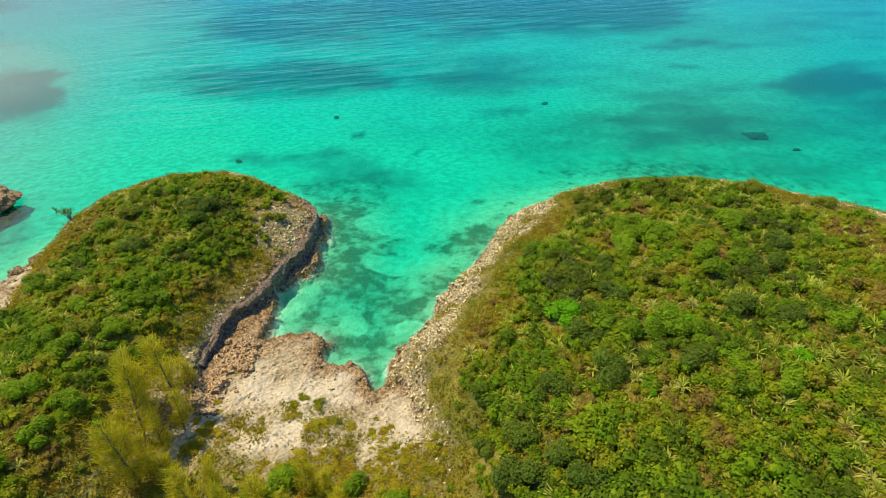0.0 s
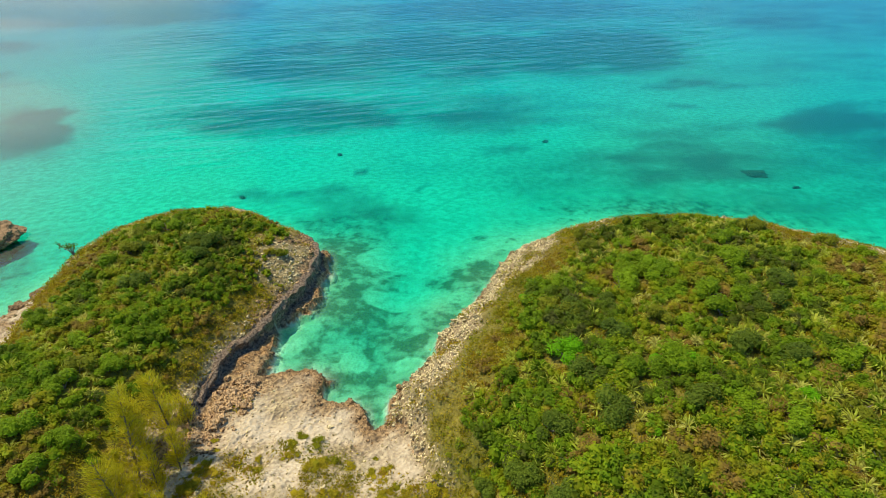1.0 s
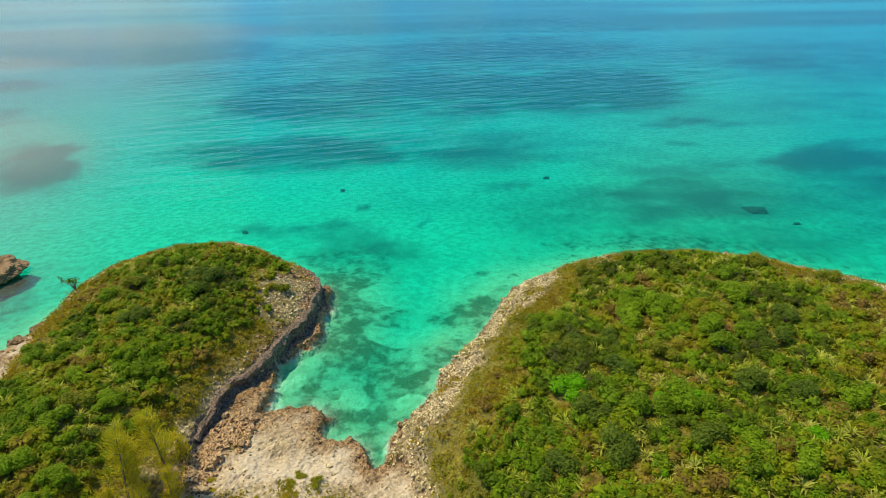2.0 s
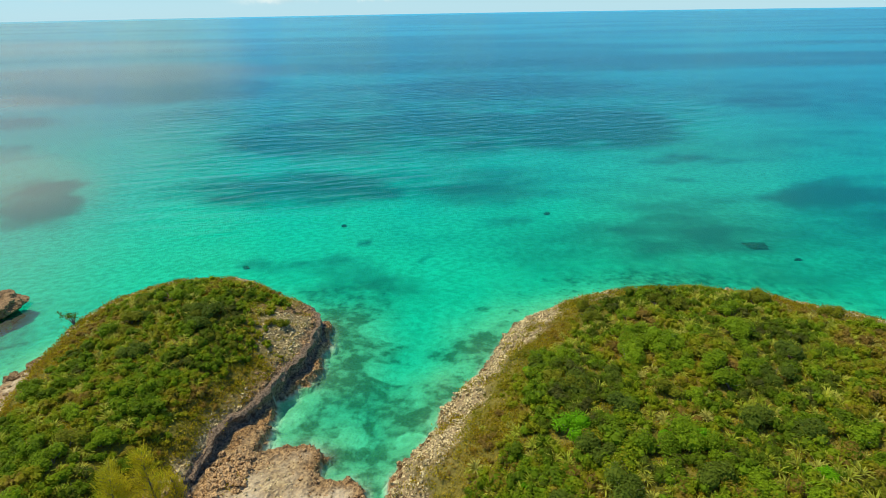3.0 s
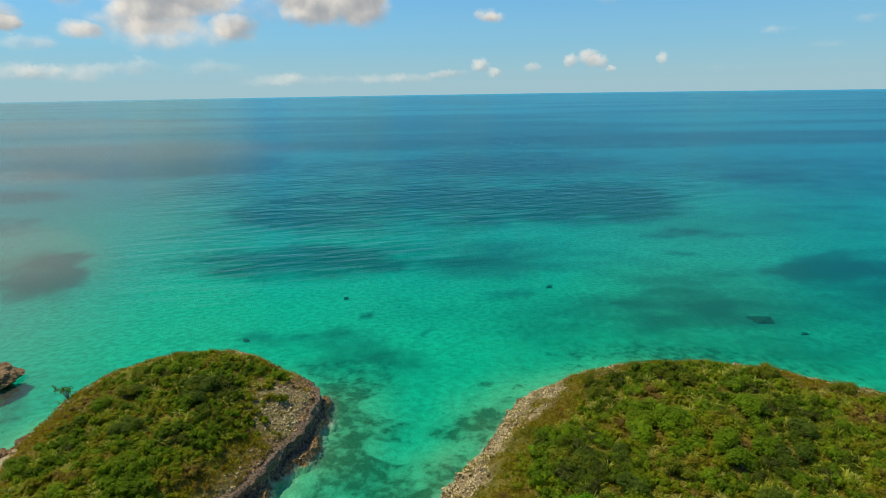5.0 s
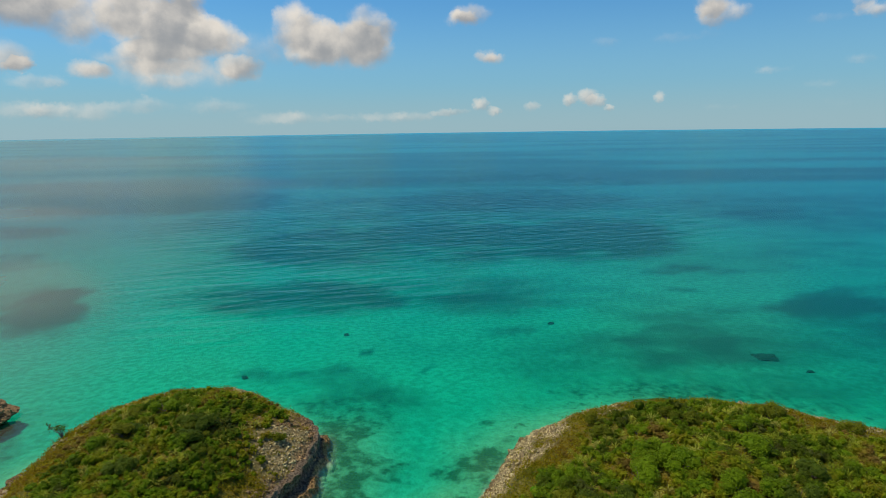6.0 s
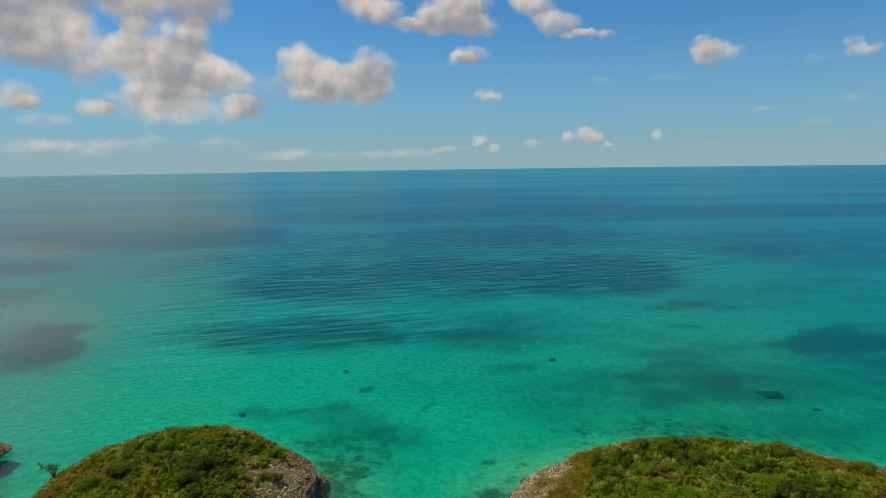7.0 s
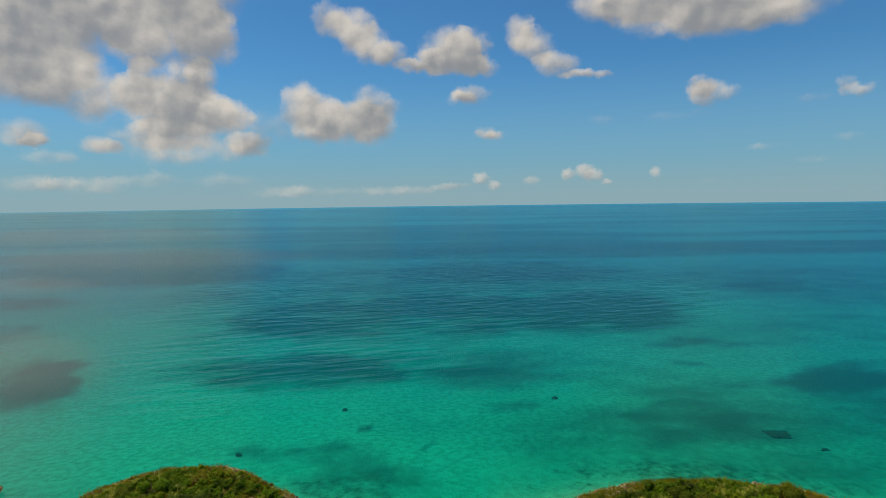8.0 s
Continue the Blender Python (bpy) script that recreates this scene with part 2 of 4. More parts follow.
def land_height(x, y, parts=None):
    w, e, s = parts or land_parts(x, y)
    cliff = step(-27, -23.5, x) * step(37, 42, y)
    low = step(-30, -21, x) * step(34, 41, y)
    low = np.maximum(low, step(-30, -20, x) * step(34, 41, y))
    top = 4.6 - 2.1 * low + (2.4 + 2.1 * low) * (1 - np.exp(-np.maximum(w, 0) / (9 - 3 * low))) - 0.08 * np.maximum(32 - y, 0)
    top = top - .5 * low * step(52, 46, y)
    top = top - 1.3 * step(43, 34, y) * step(-31, -25, x) * step(14, 26, y)
    fall = np.where(w < 0, -w, 0)
    west = np.where(w > 0, top, top - fall * (1.15 + 5.5 * cliff))
    d = np.maximum(e, 0)
    foot = step(30, 38, y)
    east = 1.3 * step(0, 0.9, d) + 0.78 * np.clip(d - 0.5, 0, 4.6) + 4.6 * (1 - np.exp(-np.maximum(d - 5, 0) / 9.5)) - 0.05 * np.maximum(30 - y, 0)
    east = np.where(e > 0, east, e * 1.3)
    d = np.maximum(s, 0)
    shelf = 0.75 * step(0, 0.55, d) + 0.09 * np.clip(d, 0, 12) + 0.06 * np.maximum(34 - y, 0) * step(0, 4, d)
    ledges = y * .27 + .10 * x + 2.6 * fbm(x, y, 5, 5, 33)
    ledges = .09 * (step(0, .85, ledges - np.floor(ledges)) - step(.94, 1.0, ledges - np.floor(ledges)))
    craggy = .30 * fbm(x, y, 1.0, 4, 37) * step(4.5, 1.0, s) * (x > -30)
    shelf = shelf - .26 * np.abs(fbm(x, y, 1.9, 4, 35)) * step(.8, 2.5, s)
    shelf = np.where(s > 0, shelf + 0.12 * fbm(x, y, 2.4, 4, 31) - ledges * step(1.5, 3.5, s) + craggy, s * 1.1)
    z = np.maximum(np.maximum(west, east), shelf)
    rough = fbm(x, y, 1.1, 4, 41)
    z = z + np.where(z > 0.1, 0.16 * rough + 0.25 * fbm(x, y, 7, 3, 45), 0)
    off = np.maximum(-np.maximum(np.maximum(w - 3.5, e), s), 0)
    bed = -0.55 - 0.9 * step(0, 12, off) - 3.2 * step(8, 90, off) - 5.4 * step(50, 330, off) + 0.16 * fbm(x, y, 4, 3, 51)
    return np.maximum(z, bed), off


# sea grass and reef beds, and painted cloud shadow: centre, half-widths (m), strength
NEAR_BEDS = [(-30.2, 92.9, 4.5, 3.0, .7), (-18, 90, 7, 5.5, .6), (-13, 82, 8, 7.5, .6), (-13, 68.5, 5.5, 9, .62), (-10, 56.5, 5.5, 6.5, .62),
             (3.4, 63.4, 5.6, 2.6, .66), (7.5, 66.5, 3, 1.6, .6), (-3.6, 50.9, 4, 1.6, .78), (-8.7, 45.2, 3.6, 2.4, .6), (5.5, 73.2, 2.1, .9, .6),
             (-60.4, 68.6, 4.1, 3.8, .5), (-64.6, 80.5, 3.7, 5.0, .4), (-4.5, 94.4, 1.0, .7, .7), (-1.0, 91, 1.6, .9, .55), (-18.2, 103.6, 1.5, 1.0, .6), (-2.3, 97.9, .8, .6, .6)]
FAR_BEDS_AND_SHADE = [(-54, 238, 38, 46, .78), (3, 250, 48, 60, .82), (64, 246, 38, 52, .80), (40, 400, 84, 70, .72), (166, 535, 75, 40, .7),
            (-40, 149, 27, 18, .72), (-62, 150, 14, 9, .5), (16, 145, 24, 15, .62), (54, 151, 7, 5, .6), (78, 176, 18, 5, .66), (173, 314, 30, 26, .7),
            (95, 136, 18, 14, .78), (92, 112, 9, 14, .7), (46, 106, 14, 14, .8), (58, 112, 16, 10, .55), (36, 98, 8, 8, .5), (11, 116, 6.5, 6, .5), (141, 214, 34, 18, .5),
            # no grass in this row: dark patches painted for cloud shadow on the western sea
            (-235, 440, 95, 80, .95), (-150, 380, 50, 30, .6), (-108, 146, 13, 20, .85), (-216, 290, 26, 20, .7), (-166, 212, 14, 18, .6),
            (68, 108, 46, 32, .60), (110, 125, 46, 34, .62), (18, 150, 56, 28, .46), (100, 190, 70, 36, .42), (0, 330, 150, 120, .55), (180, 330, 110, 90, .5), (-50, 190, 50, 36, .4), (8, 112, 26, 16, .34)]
SANDS = [(-3.8, 47.0, 2.1, 1.5), (-10.2, 48.1, 1.5, 1.3), (-17.4, 46.1, 1.5, 2.2), (-16.2, 50.7, 1.6, 2.0), (-5.4, 39.9, .9, 1.2), (-6.7, 59.1, 3.4, 2.2), (-7.4, 69, 4, 3)]
# patches where the painted cloud reflection is denser
GLARE_PATCHES = [(-240, 450, 95, 80), (-112, 150, 16, 24), (-216, 292, 30, 24), (-520, 800, 200, 160)]
# where the breeze ruffles the sea into visible waves
BREEZE = [(-60, 235, 50, 60, 1.0), (0, 255, 60, 80, 1.0), (60, 250, 50, 70, .9), (-45, 150, 38, 28, 1.0), (30, 400, 110, 130, .8), (-50, 118, 26, 14, .5)]


def breeze(x, y):
    total = np.zeros(np.shape(x))
    for cx, cy, rx, ry, strength in BREEZE:
        total = np.maximum(total, strength * (1 - step(.2, 2.2, ((x - cx * y / cy) / rx) ** 2 + ((y - cy) / ry) ** 2)))
    return total


def cloud_glare(x, y):
    """Painted veil for cloud reflected in the western sea, by bearing from the camera, 0 to 1."""
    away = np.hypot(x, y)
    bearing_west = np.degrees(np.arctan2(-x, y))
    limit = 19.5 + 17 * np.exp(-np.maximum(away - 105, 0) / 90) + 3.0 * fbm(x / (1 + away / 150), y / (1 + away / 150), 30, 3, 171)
    return step(-8, 22, bearing_west - limit) * step(58, 100, away + 14 * fbm(x, y, 22, 3, 175)) * step(100, 60, np.abs(bearing_west)) + .4 * sum((1 - step(.1, 2.4, ((x - cx * y / cy) / rx) ** 2 + ((y - cy) / ry) ** 2)) for cx, cy, rx, ry in GLARE_PATCHES)


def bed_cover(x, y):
    """How much of the sea bed is dark with grass, reef and painted cloud shadow, 0 to 1."""
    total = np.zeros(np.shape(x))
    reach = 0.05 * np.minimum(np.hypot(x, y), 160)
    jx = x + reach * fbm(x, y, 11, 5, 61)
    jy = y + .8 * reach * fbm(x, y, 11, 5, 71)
    for cx, cy, rx, ry, strength in NEAR_BEDS + FAR_BEDS_AND_SHADE:
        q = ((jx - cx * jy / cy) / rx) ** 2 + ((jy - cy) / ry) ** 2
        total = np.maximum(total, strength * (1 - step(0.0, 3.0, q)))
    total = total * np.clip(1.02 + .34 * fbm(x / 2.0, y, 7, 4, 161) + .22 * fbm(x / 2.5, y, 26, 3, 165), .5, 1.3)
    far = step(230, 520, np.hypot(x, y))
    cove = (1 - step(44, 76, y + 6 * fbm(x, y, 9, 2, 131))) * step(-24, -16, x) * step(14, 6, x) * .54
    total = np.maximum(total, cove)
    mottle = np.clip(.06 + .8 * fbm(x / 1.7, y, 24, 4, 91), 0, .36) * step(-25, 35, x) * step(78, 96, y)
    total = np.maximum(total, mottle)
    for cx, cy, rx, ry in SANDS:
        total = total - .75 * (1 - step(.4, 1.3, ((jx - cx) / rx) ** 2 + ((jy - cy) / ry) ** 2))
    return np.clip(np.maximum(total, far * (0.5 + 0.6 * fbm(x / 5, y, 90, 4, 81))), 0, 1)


# ---- materials ----
def material(name):
    m = bpy.data.materials.new(name)
    m.use_nodes = True
    t = m.node_tree
    return m, t, t.nodes["Principled BSDF"]


def add(t, kind, **values):
    n = t.nodes.new(kind)
    for key, value in values.items():
        key = key.replace("_", " ")
        n.inputs[key].default_value = value
    return n


def mixed(t, fac, a, b):
    """A colour between a and b; each a socket or a colour."""
    n = t.nodes.new("ShaderNodeMix")
    n.data_type = "RGBA"
    for socket, value in ((n.inputs[0], fac), (n.inputs[6], a), (n.inputs[7], b)):
        if isinstance(value, bpy.types.NodeSocket):
            t.links.new(value, socket)
        else:
            socket.default_value = value if isinstance(value, (int, float)) else (*value, 1)
    return n.outputs[2]


def spread(t, value, a, b, lo=0.0, hi=1.0):
    n = t.nodes.new("ShaderNodeMapRange")
    n.interpolation_type = "SMOOTHSTEP"
    t.links.new(value, n.inputs[0])
    for k, v in zip((1, 2, 3, 4), (a, b, lo, hi)):
        n.inputs[k].default_value = v
    return n.outputs[0]


def calc(t, op, a, b=0.0):
    n = t.nodes.new("ShaderNodeMath")
    n.operation = op
    for socket, value in zip(n.inputs, (a, b)):
        if isinstance(value, bpy.types.NodeSocket):
            t.links.new(value, socket)
        else:
            socket.default_value = value
    return n.outputs[0]


def place_noise(t, scale, detail=4.0, stretch=None, rough=0.55):
    """Noise on the world's metres."""
    g = t.nodes.new("ShaderNodeNewGeometry")
    n = add(t, "ShaderNodeTexNoise", Scale=scale, Detail=detail, Roughness=rough)
    source = g.outputs["Position"]
    if stretch:
        m = t.nodes.new("ShaderNodeMapping")
        m.vector_type = "TEXTURE"
        m.inputs["Rotation"].default_value, m.inputs["Scale"].default_value = stretch
        t.links.new(source, m.inputs["Vector"])
        source = m.outputs[0]
    t.links.new(source, n.inputs["Vector"])
    return n.outputs["Fac"]


def attribute(t, name):
    n = t.nodes.new("ShaderNodeAttribute")
    n.attribute_name = name
    return n.outputs["Fac"]


def bumped(t, shader, height, strength, distance):
    n = add(t, "ShaderNodeBump", Strength=strength, Distance=distance)
    t.links.new(height, n.inputs["Height"])
    t.links.new(n.outputs[0], shader.inputs["Normal"])
    return n


def ground_material():
    m, t, b = material("karst_limestone_and_scrub_soil")
    fine, mid, wide = place_noise(t, 3.2, 6), place_noise(t, 0.9, 5), place_noise(t, 0.16, 4)
    v = add(t, "ShaderNodeTexVoronoi", Scale=2.6)
    g = t.nodes.new("ShaderNodeNewGeometry")
    t.links.new(g.outputs["Position"], v.inputs["Vector"])
    pale = mixed(t, spread(t, mid, .35, .65), (.32, .23, .105), (.50, .39, .20))
    rock = mixed(t, spread(t, fine, .36, .62), (.17, .12, .065), pale)
    wet = mixed(t, spread(t, fine, .35, .65), (.11, .06, .024), (.36, .215, .085))
    rock = mixed(t, attribute(t, "brown"), rock, wet)
    # dark cliff rock, its colour lowered further to stand in for shade
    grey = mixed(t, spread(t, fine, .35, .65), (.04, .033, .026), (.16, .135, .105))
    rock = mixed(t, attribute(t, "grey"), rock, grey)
    crack = add(t, "ShaderNodeTexVoronoi", Scale=.8)
    crack.feature = "DISTANCE_TO_EDGE"
    bent = t.nodes.new("ShaderNodeVectorMath")
    bent.operation = "MULTIPLY_ADD"
    wob = add(t, "ShaderNodeTexNoise", Scale=.9, Detail=4.0)
    t.links.new(g.outputs["Position"], wob.inputs["Vector"])
    t.links.new(wob.outputs["Color"], bent.inputs[0])
    bent.inputs[1].default_value = (1.6, 1.6, 1.6)
    t.links.new(g.outputs["Position"], bent.inputs[2])
    t.links.new(bent.outputs[0], crack.inputs["Vector"])
    seam = calc(t, "MULTIPLY", spread(t, crack.outputs["Distance"], .05, .0), calc(t, "MULTIPLY", attribute(t, "sand"), spread(t, mid, .52, .66)))
    sand = mixed(t, spread(t, fine, .3, .7), (.45, .345, .205), (.63, .52, .34))
    sand = mixed(t, spread(t, wide, .42, .62, 0, .6), sand, (.48, .38, .24))
    sand = mixed(t, calc(t, "MULTIPLY", seam, .6), sand, (.24, .18, .11))
    rock = mixed(t, attribute(t, "sand"), rock, sand)
    pits = calc(t, "MULTIPLY", spread(t, v.outputs["Distance"], .30, .05, 0, .8), calc(t, "SUBTRACT", 1.0, calc(t, "MULTIPLY", attribute(t, "sand"), .8)))
    rock = mixed(t, pits, rock, (.10, .07, .04))
    soil = mixed(t, spread(t, mid, .3, .7), (.15, .12, .015), (.27, .215, .032))
    soil = mixed(t, spread(t, wide, .4, .62, 0, .7), soil, (.10, .105, .008))
    soil = mixed(t, spread(t, fine, .58, .75, 0, .55), soil, (.36, .26, .07))
    soil = mixed(t, spread(t, place_noise(t, 8, 4), .42, .66, 0, .65), soil, (.07, .063, .012))
    land = mixed(t, attribute(t, "scrub"), rock, soil)
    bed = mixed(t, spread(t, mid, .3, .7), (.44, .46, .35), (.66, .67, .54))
    # grass and reef colour, which also paints the cloud shadow in the west
    weed_and_shade = mixed(t, spread(t, fine, .3, .7), (.035, .055, .03), (.13, .15, .08))
    weed_and_shade = mixed(t, attribute(t, "crisp"), (.06, .105, .115), weed_and_shade)
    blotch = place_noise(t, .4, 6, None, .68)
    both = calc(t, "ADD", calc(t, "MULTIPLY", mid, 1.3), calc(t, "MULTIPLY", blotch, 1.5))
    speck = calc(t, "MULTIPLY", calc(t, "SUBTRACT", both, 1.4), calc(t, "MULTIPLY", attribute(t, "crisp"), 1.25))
    patch = calc(t, "ADD", attribute(t, "weed_and_shade"), speck)
    bed = mixed(t, spread(t, patch, .18, .84, 0, .82), bed, weed_and_shade)
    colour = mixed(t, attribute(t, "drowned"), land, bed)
    t.links.new(colour, b.inputs["Base Color"])
    b.inputs["Roughness"].default_value = 0.93
    b.inputs["Specular IOR Level"].default_value = 0.2
    h = calc(t, "ADD", calc(t, "MULTIPLY", v.outputs["Distance"], .8), calc(t, "MULTIPLY", fine, 1.0))
    h = calc(t, "SUBTRACT", h, calc(t, "MULTIPLY", seam, .8))
    bumped(t, b, h, 0.8, 0.16)
    return m


def water_material():
    m, t, b = material("clear_sea_water")
    t.nodes.remove(b)
    out = t.nodes["Material Output"]
    depth = attribute(t, "depth")
    ramp = t.nodes.new("ShaderNodeValToRGB")
    t.links.new(calc(t, "DIVIDE", depth, 10.0), ramp.inputs[0])
    el = ramp.color_ramp.elements
    el[0].position, el[0].color = 0.0, (.92, .98, .95, 1)
    el[1].position, el[1].color = 1.0, (.0, .56, .74, 1)
    for pos, c in ((.06, (.36, .87, .69, 1)), (.15, (.06, .82, .695, 1)), (.4, (.0, .775, .75, 1))):
        e = el.new(pos)
        e.color = c
    clear = t.nodes.new("ShaderNodeBsdfTransparent")
    t.links.new(ramp.outputs[0], clear.inputs["Color"])
    gloss = add(t, "ShaderNodeBsdfGlossy", Roughness=0.24, Color=(.44, .90, .95, 1))
    small = place_noise(t, .55, 3, ((0, 0, radians(18)), (1.8, .62, 1)))
    swell = place_noise(t, .15, 3, ((0, 0, radians(15)), (2.3, .62, 1)), .55)
    ruffled = calc(t, "ADD", calc(t, "MULTIPLY", attribute(t, "breeze"), 1.05), spread(t, place_noise(t, .011, 2), .42, .62, .03, .18))
    h = calc(t, "ADD", calc(t, "MULTIPLY", small, .035), calc(t, "MULTIPLY", calc(t, "MULTIPLY", swell, ruffled), 3.2))
    bump = bumped(t, gloss, h, 1.0, 0.3)
    fresnel = add(t, "ShaderNodeFresnel", IOR=1.33)
    t.links.new(bump.outputs[0], fresnel.inputs["Normal"])
    mix = t.nodes.new("ShaderNodeMixShader")
    t.links.new(calc(t, "MULTIPLY", fresnel.outputs[0], 0.65), mix.inputs[0])
    t.links.new(clear.outputs[0], mix.inputs[1])
    t.links.new(gloss.outputs[0], mix.inputs[2])
    # pale diffuse colour laid over the water to imitate reflected cloud
    glare_tint = add(t, "ShaderNodeBsdfDiffuse", Color=(.42, .36, .28, 1))
    veiled = t.nodes.new("ShaderNodeMixShader")
    t.links.new(calc(t, "MULTIPLY", attribute(t, "cloud_glare"), .27), veiled.inputs[0])
    t.links.new(mix.outputs[0], veiled.inputs[1])
    t.links.new(glare_tint.outputs[0], veiled.inputs[2])
    t.links.new(veiled.outputs[0], out.inputs["Surface"])
    return m


GROUND, WATER = ground_material(), water_material()


# ---- ground, sea bed and sea ----
def ground_attributes(x, y, z, parts, off):
    w, e, s = parts
    n = fbm(x, y, 3.0, 4, 91)
    west = step(0.4, 2.0, w + 0.8 * n)
    bare_tip = step(5.5, 1.5, np.hypot((x + 19.5) / 1.0, (y - 62) / 1.9) - 1.2 * n)
    west = west * (1 - 0.74 * bare_tip)
    away = 4.6 * step(34, 46, x) + 1.5 * step(5, 10, x) * step(31, 22, x) * step(52, 60, y)
    east = step(3.6, 6.2, e - away + 1.8 * n) * step(36, 42, y + 0.4 * e) + step(0.5, 3.0, e + 2 * n) * (1 - step(36, 42, y + 0.4 * e))
    saddle = step(33, 24.5, y + 4.0 * n) * (s > 1) * 0.9
    west_low = (x < -30) * step(-3.6, -1.5, w + n)
    scrub = np.clip(np.maximum.reduce([west, east, saddle, west_low]), 0, 1)
    scrub = np.where(z > 0.9, scrub, 0)
    edge = step(3.8, 1.2, np.minimum(np.abs(s), 9) + 1.1 * n) * (x < 0) * (x > -30)
    ledge = step(-24, -21, x) * step(41.5, 44, y) * (w < 0) * (x < -12)
    brown = np.clip(np.maximum(edge, ledge) * (0.8 + 0.5 * n), 0, 1) * (e < 1)
    brown = np.maximum(brown, step(1.9, 0.5, z) * (e > 0) * 0.8)
    brown = np.maximum(brown, step(4.5, 1.5, np.hypot(x + 21.5, (y - 38) / 2.2)) * (w < 0.2) * 0.7)
    brown = np.maximum(brown, (x < -44) * step(1.1, .5, z) * .9)
    # band along the cliff where dark rock and shade share one colour
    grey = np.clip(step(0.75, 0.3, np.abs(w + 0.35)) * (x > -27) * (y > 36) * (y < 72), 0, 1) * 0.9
    sand = np.clip(step(24, 33, y) * step(0.3, 3.0, s) * (w < -2) * (e < 0.5) * (x > -30) * (0.75 + 0.9 * n), 0, 1)
    sand = np.maximum(sand, (x < -44) * (w < -1) * step(0.4, 1.2, z))
    sand = sand * (1 - .85 * brown)
    weed_and_shade = bed_cover(x, y)
    drowned = step(0.05, -0.12, z)
    return [("scrub", scrub), ("brown", brown), ("grey", grey), ("sand", sand), ("weed_and_shade", weed_and_shade), ("drowned", drowned), ("crisp", step(24, 5, off))]


def sheet_rings():
    radii = np.concatenate([np.arange(0, 30, 3.0), np.geomspace(30, 4950, 180)])
    turns = np.radians(np.arange(0, 360, 0.8))
    r, a = np.meshgrid(radii, turns, indexing="ij")
    return r * np.sin(a), r * np.cos(a), len(radii), len(turns)


X0, X1, Y0, Y1, CELL = -56.0, 66.0, 14.0, 82.0, 0.25


def make_ground():
    gx, gy = np.meshgrid(np.arange(X0, X1 + .01, CELL), np.arange(Y0, Y1 + .01, CELL))
    parts = land_parts(gx, gy)
    z, off = land_height(gx, gy, parts)
    v = np.stack([gx, gy, z], -1).reshape(-1, 3)
    at = ground_attributes(gx, gy, z, parts, off)
    global shore
    shore = new("shore_ground", mesh_of("shore_ground", v, grid_faces(*gx.shape), GROUND, at))
    tagged(shore, "pale pitted limestone headlands and shelf with scrub soil above clear shallows", "ground", kind="structure")
    x, y, rows, cols = sheet_rings()
    parts = land_parts(x, y)
    z, off = land_height(x, y, parts)
    lip = np.minimum.reduce([x - X0, X1 - x, y - Y0, Y1 - y])
    z = z - 1.6 * step(0, 3, lip)
    at = ground_attributes(x, y, z, parts, off)
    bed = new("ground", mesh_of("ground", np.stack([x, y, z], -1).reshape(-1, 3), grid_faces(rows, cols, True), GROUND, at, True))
    tagged(bed, "pale sandy sea bed with dark sea grass beds and painted cloud shadow far out", "sea bed", kind="structure")
    x, y, rows, cols = sheet_rings()
    z, off = land_height(x, y)
    deep = np.maximum(-z, 0)
    sea = new("water", mesh_of("water", np.stack([x, y, 0 * x], -1).reshape(-1, 3), grid_faces(rows, cols, True), WATER, [("depth", deep), ("breeze", breeze(x, y)), ("cloud_glare", cloud_glare(x, y))], True))
    tagged(sea, "clear turquoise sea water turning deep blue towards the horizon", "water", kind="structure")


make_ground()


# ---- leaves, stones and clouds: materials ----
def foliage_material(name, colours, by_tone, thin=0.45):
    """Leaves: one tone a plant, patches over the land, and each leaf a little its own."""
    m, t, b = material(name)
    if by_tone:
        tone = attribute(t, "tone")
    else:
        tone = t.nodes.new("ShaderNodeObjectInfo").outputs["Random"]
    g = t.nodes.new("ShaderNodeNewGeometry")
    ramp = t.nodes.new("ShaderNodeValToRGB")
    el = ramp.color_ramp.elements
    el[0].color, el[1].color = (*colours[0], 1), (*colours[-1], 1)
    for k, c in enumerate(colours[1:-1]):
        e = el.new((k + 1) / (len(colours) - 1))
        e.color = (*c, 1)
    patch = calc(t, "MULTIPLY", calc(t, "SUBTRACT", place_noise(t, .13, 5, None, .62), .49), 2.5)
    t.links.new(calc(t, "ADD", calc(t, "ADD", calc(t, "MULTIPLY", tone, .8), .1), patch), ramp.inputs[0])
    vary = spread(t, g.outputs["Random Per Island"], 0, 1, .74, 1.26)
    h = t.nodes.new("ShaderNodeHueSaturation")
    t.links.new(ramp.outputs[0], h.inputs["Color"])
    t.links.new(vary, h.inputs["Value"])
    t.links.new(h.outputs[0], b.inputs["Base Color"])
    b.inputs["Roughness"].default_value = 0.6
    b.inputs["Specular IOR Level"].default_value = 0.08
    tl = t.nodes.new("ShaderNodeBsdfTranslucent")
    t.links.new(h.outputs[0], tl.inputs["Color"])
    mix = add(t, "ShaderNodeMixShader", Fac=thin)
    t.links.new(b.outputs[0], mix.inputs[1])
    t.links.new(tl.outputs[0], mix.inputs[2])
    t.links.new(mix.outputs[0], t.nodes["Material Output"].inputs["Surface"])
    return m


SHRUB_TONES = [(.097, .107, .019), (.102, .138, .007), (.117, .183, .006), (.158, .255, .006), (.234, .281, .007), (.266, .240, .010), (.255, .168, .031)]
LOW_TONES = [(.164, .175, .006), (.257, .236, .009), (.318, .257, .010), (.389, .308, .014), (.287, .175, .014)]
